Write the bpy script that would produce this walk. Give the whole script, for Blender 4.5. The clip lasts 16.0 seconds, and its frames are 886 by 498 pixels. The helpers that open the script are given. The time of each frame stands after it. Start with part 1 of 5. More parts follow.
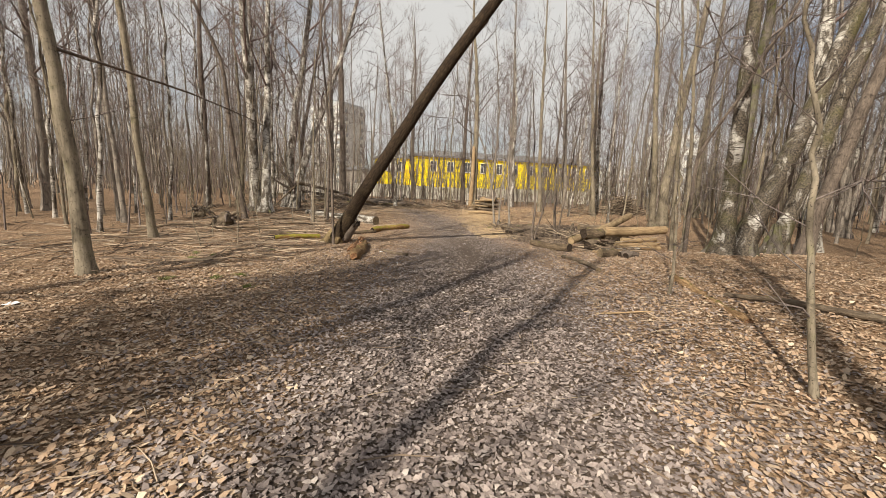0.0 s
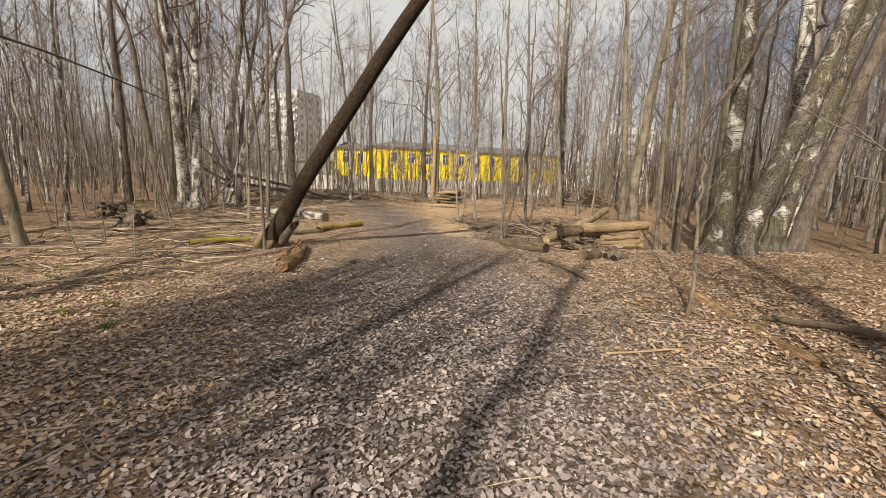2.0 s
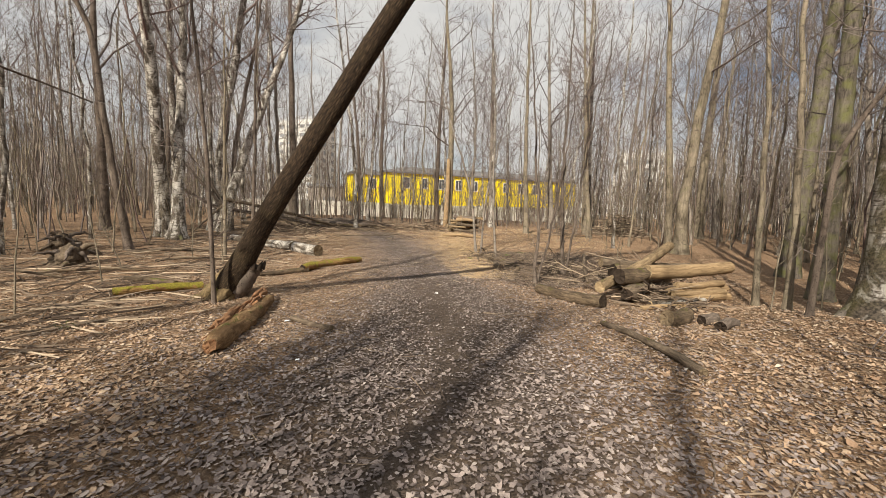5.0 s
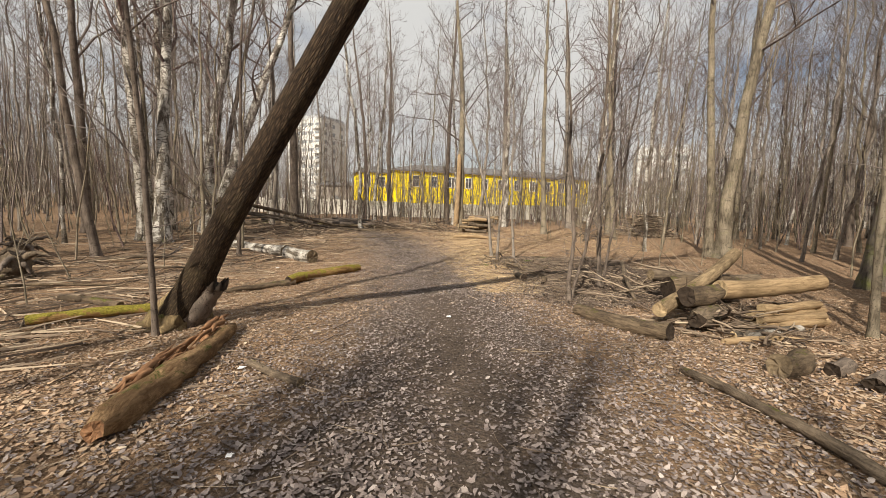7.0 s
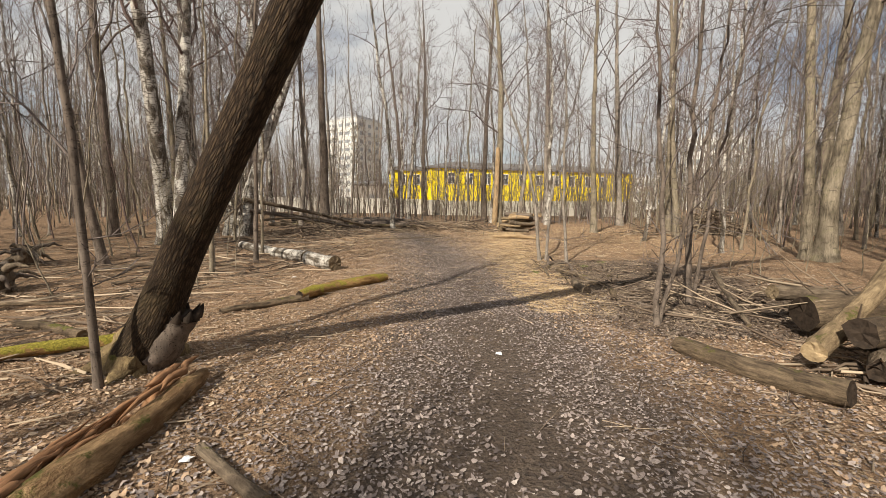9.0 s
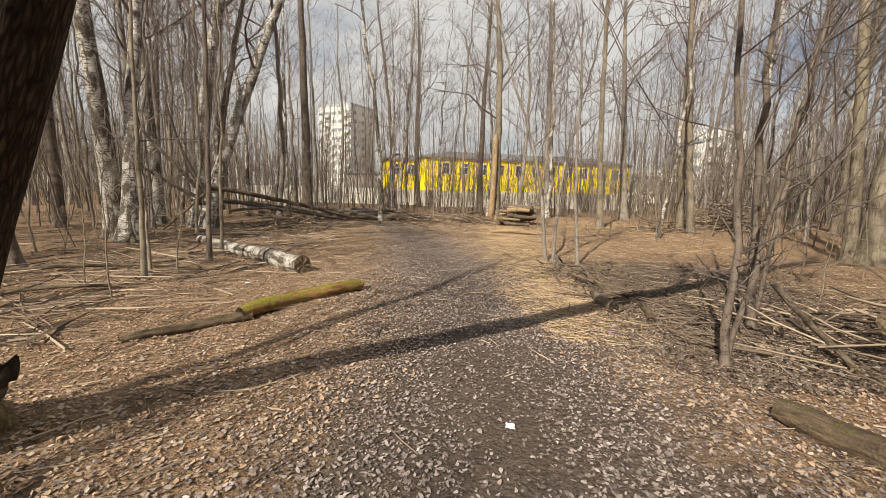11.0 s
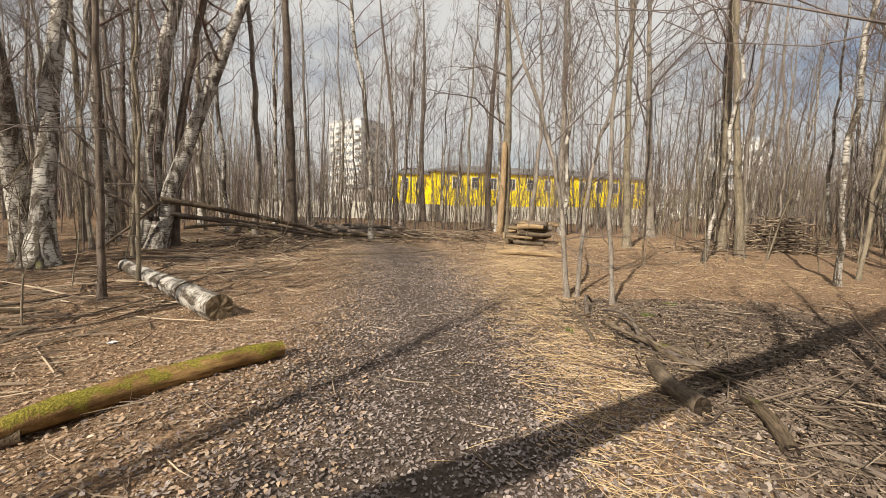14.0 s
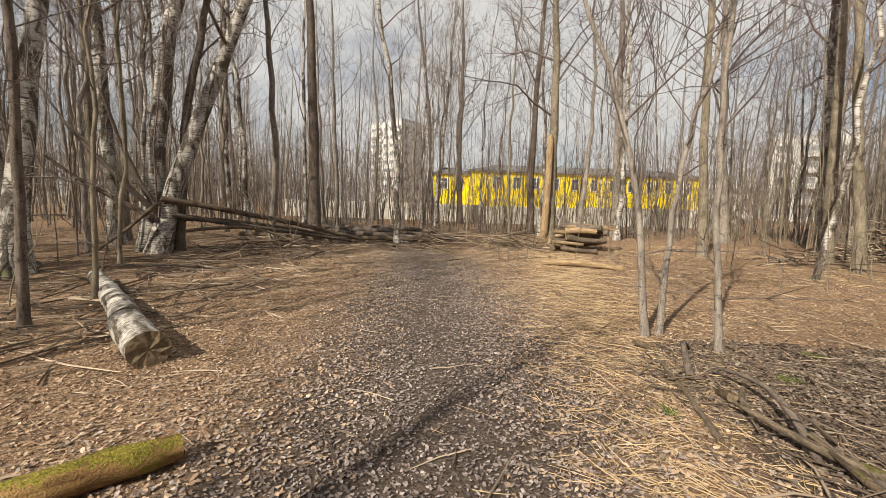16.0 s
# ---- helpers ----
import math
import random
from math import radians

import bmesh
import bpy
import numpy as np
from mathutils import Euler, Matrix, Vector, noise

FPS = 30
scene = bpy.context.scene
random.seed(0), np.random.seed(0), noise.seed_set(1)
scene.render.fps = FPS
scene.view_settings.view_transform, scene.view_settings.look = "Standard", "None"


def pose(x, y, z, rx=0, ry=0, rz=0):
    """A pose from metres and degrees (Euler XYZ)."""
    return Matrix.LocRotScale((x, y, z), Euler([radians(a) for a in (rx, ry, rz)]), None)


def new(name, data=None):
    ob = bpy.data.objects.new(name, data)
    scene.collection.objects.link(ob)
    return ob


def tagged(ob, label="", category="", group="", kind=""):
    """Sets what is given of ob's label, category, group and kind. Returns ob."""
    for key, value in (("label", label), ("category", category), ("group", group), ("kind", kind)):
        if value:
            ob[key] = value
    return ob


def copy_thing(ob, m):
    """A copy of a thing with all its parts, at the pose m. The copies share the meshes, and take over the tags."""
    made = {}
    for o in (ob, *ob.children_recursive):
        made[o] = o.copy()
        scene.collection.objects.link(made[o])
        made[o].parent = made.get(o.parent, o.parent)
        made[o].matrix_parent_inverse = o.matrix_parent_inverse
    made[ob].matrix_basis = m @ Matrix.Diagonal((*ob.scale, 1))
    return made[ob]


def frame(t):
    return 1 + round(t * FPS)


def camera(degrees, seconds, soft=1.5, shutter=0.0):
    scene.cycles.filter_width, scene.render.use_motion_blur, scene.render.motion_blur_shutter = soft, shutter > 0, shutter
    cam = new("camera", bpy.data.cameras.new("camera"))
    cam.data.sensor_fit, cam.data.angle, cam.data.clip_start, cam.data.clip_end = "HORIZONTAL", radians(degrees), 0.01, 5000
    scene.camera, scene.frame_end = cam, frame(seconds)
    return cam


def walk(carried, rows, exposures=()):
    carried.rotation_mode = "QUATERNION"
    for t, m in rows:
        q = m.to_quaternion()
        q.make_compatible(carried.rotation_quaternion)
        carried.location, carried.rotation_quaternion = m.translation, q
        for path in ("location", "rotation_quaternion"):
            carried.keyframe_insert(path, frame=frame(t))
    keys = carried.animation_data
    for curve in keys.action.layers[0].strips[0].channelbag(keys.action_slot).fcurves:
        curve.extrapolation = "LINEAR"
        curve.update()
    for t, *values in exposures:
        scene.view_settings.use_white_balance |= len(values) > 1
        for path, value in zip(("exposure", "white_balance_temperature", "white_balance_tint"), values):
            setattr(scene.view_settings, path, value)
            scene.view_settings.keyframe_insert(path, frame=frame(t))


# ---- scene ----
cam = camera(94.9, 16.0, soft=0.6)
EXPOSURE = 0.47
METRES, EYE, TILT, LEAN, TURN = 13.55, 1.6, 0.0, 0.0, 0.0
ROWS = [
    (0.0, 0.0, 0.0, 0.0, 0.32, -8.54, -2.15),
    (0.5, 0.0048, 0.0298, 0.0008, -1.49, -8.82, -2.15),
    (1.0, 0.0045, 0.0614, -0.0004, -2.64, -9.19, -2.09),
    (1.5, 0.0044, 0.0906, -0.0008, -3.75, -9.37, -2.04),
    (2.0, 0.0099, 0.1235, 0.0003, -4.96, -9.48, -1.88),
    (2.5, 0.014, 0.1514, -0.0017, -5.84, -9.18, -1.72),
    (3.0, 0.0148, 0.1823, 0.0002, -6.18, -8.42, -1.66),
    (3.5, 0.0187, 0.2159, 0.0004, -5.94, -7.41, -1.68),
    (4.0, 0.0218, 0.247, 0.0033, -4.99, -6.48, -1.65),
    (4.5, 0.0196, 0.2793, 0.0029, -3.88, -6.0, -1.81),
    (7.0, 0.0218, 0.4318, 0.0048, -1.84, -6.3, -1.76),
    (7.5, 0.0204, 0.4611, 0.0036, -0.93, -6.43, -1.37),
    (8.0, 0.0146, 0.4905, 0.0057, 0.35, -6.45, -1.1),
    (8.5, 0.0134, 0.5202, 0.0043, 1.78, -6.45, -0.89),
    (9.0, 0.0162, 0.5496, 0.004, 3.1, -6.76, -0.82),
    (11.5, 0.0159, 0.6981, 0.0015, 1.97, -8.08, -1.8),
    (12.0, 0.0222, 0.7267, 0.0009, 1.36, -7.69, -1.84),
    (12.5, 0.0285, 0.7564, 0.0012, 1.28, -7.18, -1.83),
    (13.0, 0.0306, 0.7894, 0.0015, 1.83, -6.8, -1.75),
    (13.5, 0.0365, 0.8228, -0.0002, 2.77, -6.4, -1.57),
    (14.0, 0.0419, 0.8524, 0.0007, 4.02, -6.03, -1.47),
    (14.5, 0.041, 0.8914, 0.0007, 5.57, -5.72, -1.49),
    (15.0, 0.042, 0.9257, 0.0002, 6.92, -5.52, -1.6),
    (15.5, 0.0449, 0.9592, 0.0005, 8.24, -5.63, -1.59),
    (16.0, 0.044, 0.9942, 0.0012, 9.7, -6.1, -1.52),
]
walk(cam, [(t, pose(0, 0, EYE, TILT, LEAN, TURN) @ pose(METRES * x, METRES * y, METRES * z, 90 + pitch, roll, yaw)) for t, x, y, z, yaw, pitch, roll in ROWS], exposures=[(0.0, EXPOSURE), (16.0, EXPOSURE)])

# ---- light: a broken spring sky and a sun behind and to the left ----
SUN_HEADING, SUN_HEIGHT = 29.0, 37.0
sun = new("sun", bpy.data.lights.new("sun", "SUN"))
sun.data.energy, sun.data.angle, sun.data.color = 5.0, radians(0.6), (1.0, 0.905, 0.75)
away = Vector((math.sin(radians(SUN_HEADING)) * math.cos(radians(SUN_HEIGHT)), math.cos(radians(SUN_HEADING)) * math.cos(radians(SUN_HEIGHT)), -math.sin(radians(SUN_HEIGHT))))
sun.rotation_mode = "QUATERNION"
sun.rotation_quaternion = away.to_track_quat("-Z", "Y")
sun.location = (-20, -30, 30)


def make_world():
    world = bpy.data.worlds.new("sky")
    scene.world = world
    world.use_nodes = True
    nt = world.node_tree
    nt.nodes.clear()
    out = nt.nodes.new("ShaderNodeOutputWorld")
    bg = nt.nodes.new("ShaderNodeBackground")
    sky = nt.nodes.new("ShaderNodeTexSky")
    sky.sky_type, sky.sun_disc = "NISHITA", False
    sky.sun_elevation, sky.sun_rotation = radians(SUN_HEIGHT), radians(180 + SUN_HEADING)
    co = nt.nodes.new("ShaderNodeTexCoord")
    mp = nt.nodes.new("ShaderNodeMapping")
    mp.inputs["Scale"].default_value = (1.0, 1.0, 2.6)
    no = nt.nodes.new("ShaderNodeTexNoise")
    no.inputs["Scale"].default_value, no.inputs["Detail"].default_value, no.inputs["Roughness"].default_value = 2.3, 7, 0.55
    ramp = nt.nodes.new("ShaderNodeValToRGB")
    ramp.color_ramp.elements[0].position, ramp.color_ramp.elements[1].position = 0.22, 0.52
    mix = nt.nodes.new("ShaderNodeMix")
    mix.data_type = "RGBA"
    mix.inputs["B"].default_value = (9.8, 9.65, 9.3, 1)
    nt.links.new(co.outputs["Generated"], mp.inputs["Vector"])
    nt.links.new(mp.outputs["Vector"], no.inputs["Vector"])
    nt.links.new(no.outputs["Fac"], ramp.inputs["Fac"])
    nt.links.new(ramp.outputs["Color"], mix.inputs["Factor"])
    nt.links.new(sky.outputs["Color"], mix.inputs["A"])
    nt.links.new(mix.outputs["Result"], bg.inputs["Color"])
    bg.inputs["Strength"].default_value = SKY
    nt.links.new(bg.outputs["Background"], out.inputs["Surface"])


SKY = 0.052
make_world()


# ---- materials ----
class Nodes:
    """Short hand for building a node material."""

    def __init__(self, name, rough=0.9):
        self.mat = bpy.data.materials.new(name)
        self.mat.use_nodes = True
        self.nt = self.mat.node_tree
        self.bsdf = self.nt.nodes["Principled BSDF"]
        self.bsdf.inputs["Roughness"].default_value = rough
        self.bsdf.inputs["Specular IOR Level"].default_value = 0.2
        shift = self.nt.nodes.new("ShaderNodeVectorMath")
        shift.operation = "MULTIPLY_ADD"
        shift.inputs[1].default_value = (37.0, 53.0, 71.0)
        self.nt.links.new(self.nt.nodes.new("ShaderNodeObjectInfo").outputs["Random"], shift.inputs[0])
        self.nt.links.new(self.nt.nodes.new("ShaderNodeTexCoord").outputs["Object"], shift.inputs[2])
        self.co = shift.outputs["Vector"]

    def link(self, a, b):
        self.nt.links.new(a, b)

    def stretched(self, scale, source=None):
        n = self.nt.nodes.new("ShaderNodeMapping")
        n.inputs["Scale"].default_value = scale
        self.link(source or self.co, n.inputs["Vector"])
        return n.outputs["Vector"]

    def noise(self, scale, detail=4.0, rough=0.55, vec=None, distort=0.0):
        n = self.nt.nodes.new("ShaderNodeTexNoise")
        n.inputs["Scale"].default_value, n.inputs["Detail"].default_value = scale, detail
        n.inputs["Roughness"].default_value, n.inputs["Distortion"].default_value = rough, distort
        self.link(vec or self.co, n.inputs["Vector"])
        return n.outputs["Fac"]

    def cells(self, scale, vec=None, feature="F1"):
        n = self.nt.nodes.new("ShaderNodeTexVoronoi")
        n.feature = feature
        n.inputs["Scale"].default_value = scale
        self.link(vec or self.co, n.inputs["Vector"])
        return n

    def ramp(self, fac, *stops):
        n = self.nt.nodes.new("ShaderNodeValToRGB")
        while len(n.color_ramp.elements) < len(stops):
            n.color_ramp.elements.new(0.5)
        for e, (p, c) in zip(n.color_ramp.elements, stops):
            e.position = p
            e.color = (*c, 1) if len(c) == 3 else c
        self.link(fac, n.inputs["Fac"])
        return n.outputs["Color"]

    def mask(self, fac, lo, hi):
        return self.ramp(fac, (lo, (0, 0, 0)), (hi, (1, 1, 1)))

    def mix(self, fac, a, b, mode="MIX"):
        n = self.nt.nodes.new("ShaderNodeMix")
        n.data_type, n.blend_type = "RGBA", mode
        for slot, v in (("Factor", fac), ("A", a), ("B", b)):
            if isinstance(v, tuple):
                n.inputs[slot].default_value = (*v, 1)
            elif isinstance(v, (int, float)):
                n.inputs[slot].default_value = v
            else:
                self.link(v, n.inputs[slot])
        return n.outputs["Result"]

    def value(self, op, a, b):
        n = self.nt.nodes.new("ShaderNodeMath")
        n.operation = op
        for i, v in enumerate((a, b)):
            if isinstance(v, (int, float)):
                n.inputs[i].default_value = v
            else:
                self.link(v, n.inputs[i])
        return n.outputs["Value"]

    def piece(self):
        return self.nt.nodes.new("ShaderNodeNewGeometry").outputs["Random Per Island"]

    def upward(self):
        s = self.nt.nodes.new("ShaderNodeSeparateXYZ")
        self.link(self.nt.nodes.new("ShaderNodeNewGeometry").outputs["Normal"], s.inputs["Vector"])
        return s.outputs["Z"]

    def each(self):
        return self.nt.nodes.new("ShaderNodeObjectInfo").outputs["Random"]

    def read(self, name):
        n = self.nt.nodes.new("ShaderNodeAttribute")
        n.attribute_name = name
        return n.outputs["Fac"]

    def done(self, color, height=None, strength=0.5, distance=0.01):
        if isinstance(color, tuple):
            self.bsdf.inputs["Base Color"].default_value = (*color, 1)
        else:
            self.link(color, self.bsdf.inputs["Base Color"])
        if height is not None:
            n = self.nt.nodes.new("ShaderNodeBump")
            n.inputs["Strength"].default_value, n.inputs["Distance"].default_value = strength, distance
            self.link(height, n.inputs["Height"])
            self.link(n.outputs["Normal"], self.bsdf.inputs["Normal"])
        return self.mat


def bark(name, dark, pale, moss=0.0, ridge=1.0):
    m = Nodes(name)
    long = m.stretched((1, 1, 0.16))
    a = m.noise(26, 6, 0.65, long, 0.4)
    b = m.noise(2.2, 4)
    c = m.ramp(a, (0.32, dark), (0.66, pale))
    c = m.mix(m.mask(b, 0.35, 0.7), c, m.mix(0.45, c, tuple(min(1, v * 1.5 + 0.02) for v in pale)))
    c = m.mix(m.mask(m.noise(60, 3), 0.60, 0.68), c, tuple(v * 0.5 for v in dark))
    c = m.mix(m.value("MULTIPLY", m.mask(m.noise(5, 5, 0.65, m.stretched((1, 1, 1.8)), 0.6), 0.56, 0.68), 0.7), c, tuple(v * 0.8 for v in dark))
    if moss:
        c = m.mix(m.value("MULTIPLY", m.mask(m.noise(5, 5), 0.6 - 0.2 * moss, 0.72), 0.8 * moss), c, (0.13, 0.14, 0.035))
    return m.done(c, a, 0.7, 0.012 * ridge)


def birch_bark(name="birch_bark", scar=0.455, moss=0.0):
    m = Nodes(name, 0.7)
    flat = m.stretched((1, 1, 6))
    marks = m.mask(m.noise(6, 5, 0.65, flat), 0.53, 0.59)
    scars = m.mask(m.noise(2.6, 6, 0.7, m.stretched((1.4, 1.4, 0.55)), 0.8), scar, scar + 0.1)
    base = m.ramp(m.noise(3, 5), (0.3, (0.30, 0.275, 0.245)), (0.7, (0.62, 0.59, 0.54)))
    c = m.mix(marks, base, (0.07, 0.055, 0.045))
    c = m.mix(scars, c, m.ramp(m.noise(30, 5), (0.35, (0.03, 0.025, 0.02)), (0.7, (0.16, 0.13, 0.10))))
    if moss:
        c = m.mix(m.value("MULTIPLY", m.mask(m.noise(1.6, 5), 0.52, 0.66), moss), c, m.ramp(m.noise(60, 3), (0.3, (0.045, 0.042, 0.015)), (0.7, (0.12, 0.11, 0.035))))
    return m.done(c, m.noise(18, 5, 0.6, m.stretched((1, 1, 0.5))), 0.5, 0.012)


def ridged_bark():
    m = Nodes("ridged_bark")
    wave = m.noise(44, 6, 0.72, m.stretched((1, 1, 0.16)), 0.7)
    v = m.cells(46, m.stretched((1, 1, 0.16)), "DISTANCE_TO_EDGE").outputs["Distance"]
    h = m.value("ADD", m.value("MULTIPLY", m.mask(v, 0.0, 0.28), 0.4), wave)
    c = m.ramp(h, (0.45, (0.016, 0.011, 0.008)), (0.8, (0.06, 0.040, 0.025)), (1.0, (0.12, 0.082, 0.05)))
    c = m.mix(m.value("MULTIPLY", m.mask(m.noise(2.5, 4), 0.5, 0.75), 0.4), c, (0.10, 0.076, 0.038))
    return m.done(c, h, 1.0, 0.03)


def mossy(name, wood_dark, wood_pale, cover, moss_dark=(0.05, 0.048, 0.014), moss_pale=(0.15, 0.14, 0.04)):
    m = Nodes(name)
    long = m.stretched((1, 1, 0.16))
    a = m.noise(30, 6, 0.7, long, 0.6)
    wood = m.ramp(a, (0.32, wood_dark), (0.68, wood_pale))
    wood = m.mix(m.value("MULTIPLY", m.mask(m.noise(3.5, 5, 0.65), 0.45, 0.62), 0.75), wood, wood_dark)
    patch = m.value("ADD", m.value("MULTIPLY", m.upward(), 0.12), m.noise(3.6, 7, 0.74))
    mossc = m.ramp(m.noise(55, 4, 0.7), (0.3, moss_dark), (0.68, moss_pale))
    c = m.mix(m.mask(patch, 0.71 - 0.25 * cover, 0.77 - 0.25 * cover), wood, mossc)
    return m.done(c, m.value("ADD", a, m.noise(70, 4)), 1.0, 0.02)


def plain_wood(name, dark, pale, grain=(1, 1, 1), scale=22, rough=0.85):
    m = Nodes(name, rough)
    a = m.noise(scale, 6, 0.65, m.stretched(grain), 0.6)
    c = m.ramp(a, (0.28, dark), (0.72, pale))
    c = m.mix(m.value("MULTIPLY", m.mask(m.noise(3, 3), 0.45, 0.7), 0.5), c, tuple(v * 0.55 for v in pale))
    return m.done(c, a, 0.6, 0.008)


def litter_ground():
    m = Nodes("leaf_litter_soil", 0.95)
    wob = m.noise(9, 3)
    warp = m.nt.nodes.new("ShaderNodeVectorMath")
    warp.operation = "MULTIPLY_ADD"
    warp.inputs[1].default_value = (0.05, 0.05, 0.05)
    wn = m.nt.nodes.new("ShaderNodeTexNoise")
    wn.inputs["Scale"].default_value = 34
    m.link(m.co, wn.inputs["Vector"])
    m.link(wn.outputs["Color"], warp.inputs[0])
    m.link(m.co, warp.inputs[2])
    c1 = m.cells(24, warp.outputs["Vector"])
    c2 = m.cells(43, warp.outputs["Vector"])
    s1 = m.nt.nodes.new("ShaderNodeSeparateColor")
    m.link(c1.outputs["Color"], s1.inputs["Color"])
    s2 = m.nt.nodes.new("ShaderNodeSeparateColor")
    m.link(c2.outputs["Color"], s2.inputs["Color"])
    leaf = m.ramp(s1.outputs["Red"], (0.0, (0.19, 0.115, 0.07)), (0.45, (0.31, 0.198, 0.12)), (0.85, (0.41, 0.275, 0.172)), (1.0, (0.50, 0.375, 0.25)))
    leaf2 = m.ramp(s2.outputs["Red"], (0.0, (0.12, 0.075, 0.048)), (0.6, (0.29, 0.185, 0.115)), (1.0, (0.43, 0.32, 0.22)))
    c = m.mix(m.mask(wob, 0.45, 0.55), leaf, leaf2)
    c = m.mix(m.mask(m.noise(1.3, 5), 0.35, 0.75), c, m.mix(0.5, c, (0.30, 0.20, 0.12)))
    soil = m.ramp(m.noise(40, 6, 0.7), (0.3, (0.036, 0.030, 0.027)), (0.75, (0.155, 0.132, 0.119)))
    # soil on the worn trail, and over the strip darkened for shade
    c = m.mix(m.value("MULTIPLY", m.mask(m.value("ADD", m.read("wear_shade"), m.value("MULTIPLY", m.value("SUBTRACT", m.noise(2.2, 5), 0.5), 1.1)), 0.35, 0.85), 0.8), c, soil)
    h = m.value("ADD", m.value("MULTIPLY", c1.outputs["Distance"], 0.9), m.noise(46, 6, 0.7))
    c = m.mix(m.value("MULTIPLY", m.mask(m.noise(75, 4, 0.7), 0.54, 0.66), 0.55), c, (0.06, 0.042, 0.03))
    return m.done(c, h, 1.0, 0.035)


def leaf_material(name, *stops):
    m = Nodes(name, 0.75)
    c = m.ramp(m.piece(), *stops)
    c = m.mix(m.value("MULTIPLY", m.mask(m.noise(120, 3), 0.5, 0.7), 0.35), c, (0.10, 0.065, 0.04))
    return m.done(c)


def scattered_wood(name, *stops):
    m = Nodes(name, 0.85)
    return m.done(m.ramp(m.piece(), *stops))


def rendered_wall(name, color, dirt=0.25):
    m = Nodes(name, 0.85)
    c = m.mix(m.value("MULTIPLY", m.mask(m.noise(0.6, 6, 0.65), 0.45, 0.75), dirt), color, tuple(v * 0.6 for v in color))
    c = m.mix(m.value("MULTIPLY", m.mask(m.noise(3.0, 4, 0.6, m.stretched((1, 1, 0.15))), 0.55, 0.7), dirt), c, tuple(v * 0.7 for v in color))
    return m.done(c, m.noise(40, 3), 0.2, 0.01)


def glassy(name, color):
    m = Nodes(name, 0.06)
    m.bsdf.inputs["Specular IOR Level"].default_value = 0.6
    return m.done(color)


BARK_GREY = bark("grey_bark", (0.055, 0.046, 0.040), (0.30, 0.26, 0.22))
BARK_BROWN = bark("brown_bark", (0.035, 0.027, 0.022), (0.17, 0.135, 0.11))
BARK_PALE = bark("pale_green_bark", (0.06, 0.049, 0.036), (0.25, 0.21, 0.155), 0.3, 1.0)
BARK_MOSSY = bark("mossy_bark", (0.03, 0.024, 0.02), (0.14, 0.12, 0.10), 0.8, 1.3)
BARK_BIRCH = birch_bark()
BARK_OLD_BIRCH = birch_bark("old_birch_bark", 0.365, 0.6)
BARK_RIDGED = ridged_bark()
TWIG = bark("twig_bark", (0.055, 0.044, 0.040), (0.20, 0.165, 0.15))
TWIG_RED = bark("reddish_twig_bark", (0.065, 0.044, 0.038), (0.20, 0.145, 0.13))
MOSS_LOG = mossy("moss_covered_bark", (0.14, 0.075, 0.03), (0.48, 0.30, 0.12), 0.72, (0.09, 0.085, 0.014), (0.37, 0.31, 0.055))
FOOT_MOSS = mossy("yellow_mossy_bark", (0.10, 0.07, 0.04), (0.38, 0.28, 0.145), 0.3)
HALF_MOSS = mossy("half_mossy_bark", (0.05, 0.036, 0.026), (0.25, 0.185, 0.12), 0.25)
TAN_LOG = mossy("tan_log_bark", (0.13, 0.09, 0.055), (0.43, 0.32, 0.19), 0.12)
RED_LOG = mossy("rotten_ochre_bark", (0.14, 0.08, 0.04), (0.48, 0.32, 0.17), 0.28)
OLD_LOG = mossy("weathered_log_bark", (0.07, 0.052, 0.038), (0.27, 0.21, 0.15), 0.12)
PEELED = plain_wood("peeled_pale_wood", (0.12, 0.075, 0.04), (0.50, 0.36, 0.21), (1, 1, 0.12), 30)
ROTTEN = plain_wood("rotten_red_wood", (0.09, 0.045, 0.025), (0.42, 0.23, 0.12), (1, 1, 0.1), 34)
CUT_OLD = plain_wood("weathered_cut_wood", (0.07, 0.05, 0.033), (0.25, 0.19, 0.12))
CUT_FRESH = plain_wood("pale_cut_wood", (0.24, 0.165, 0.09), (0.5, 0.38, 0.23))
BLACK_ROT = plain_wood("black_rotten_wood", (0.012, 0.009, 0.007), (0.06, 0.042, 0.03))
GROUND = litter_ground()
LEAF_PATH = leaf_material("trampled_leaves", (0.0, (0.11, 0.089, 0.082)), (0.4, (0.23, 0.188, 0.173)), (0.8, (0.36, 0.30, 0.275)), (0.97, (0.42, 0.36, 0.325)), (1.0, (0.52, 0.46, 0.42)))
LEAF_WOOD = leaf_material("dry_leaves", (0.0, (0.276, 0.18, 0.118)), (0.2, (0.42, 0.288, 0.19)), (0.4, (0.372, 0.282, 0.21)), (0.6, (0.492, 0.336, 0.218)), (0.8, (0.408, 0.312, 0.228)), (0.95, (0.54, 0.408, 0.282)), (1.0, (0.66, 0.546, 0.42)))
STRAW = scattered_wood("dry_straw", (0.0, (0.30, 0.20, 0.105)), (1.0, (0.56, 0.43, 0.26)))
# dark brush, its colour deepened to carry tree shade
DARK_STICKS = scattered_wood("shaded_dark_twigs", (0.0, (0.07, 0.052, 0.04)), (0.8, (0.18, 0.138, 0.105)), (1.0, (0.34, 0.27, 0.2)))
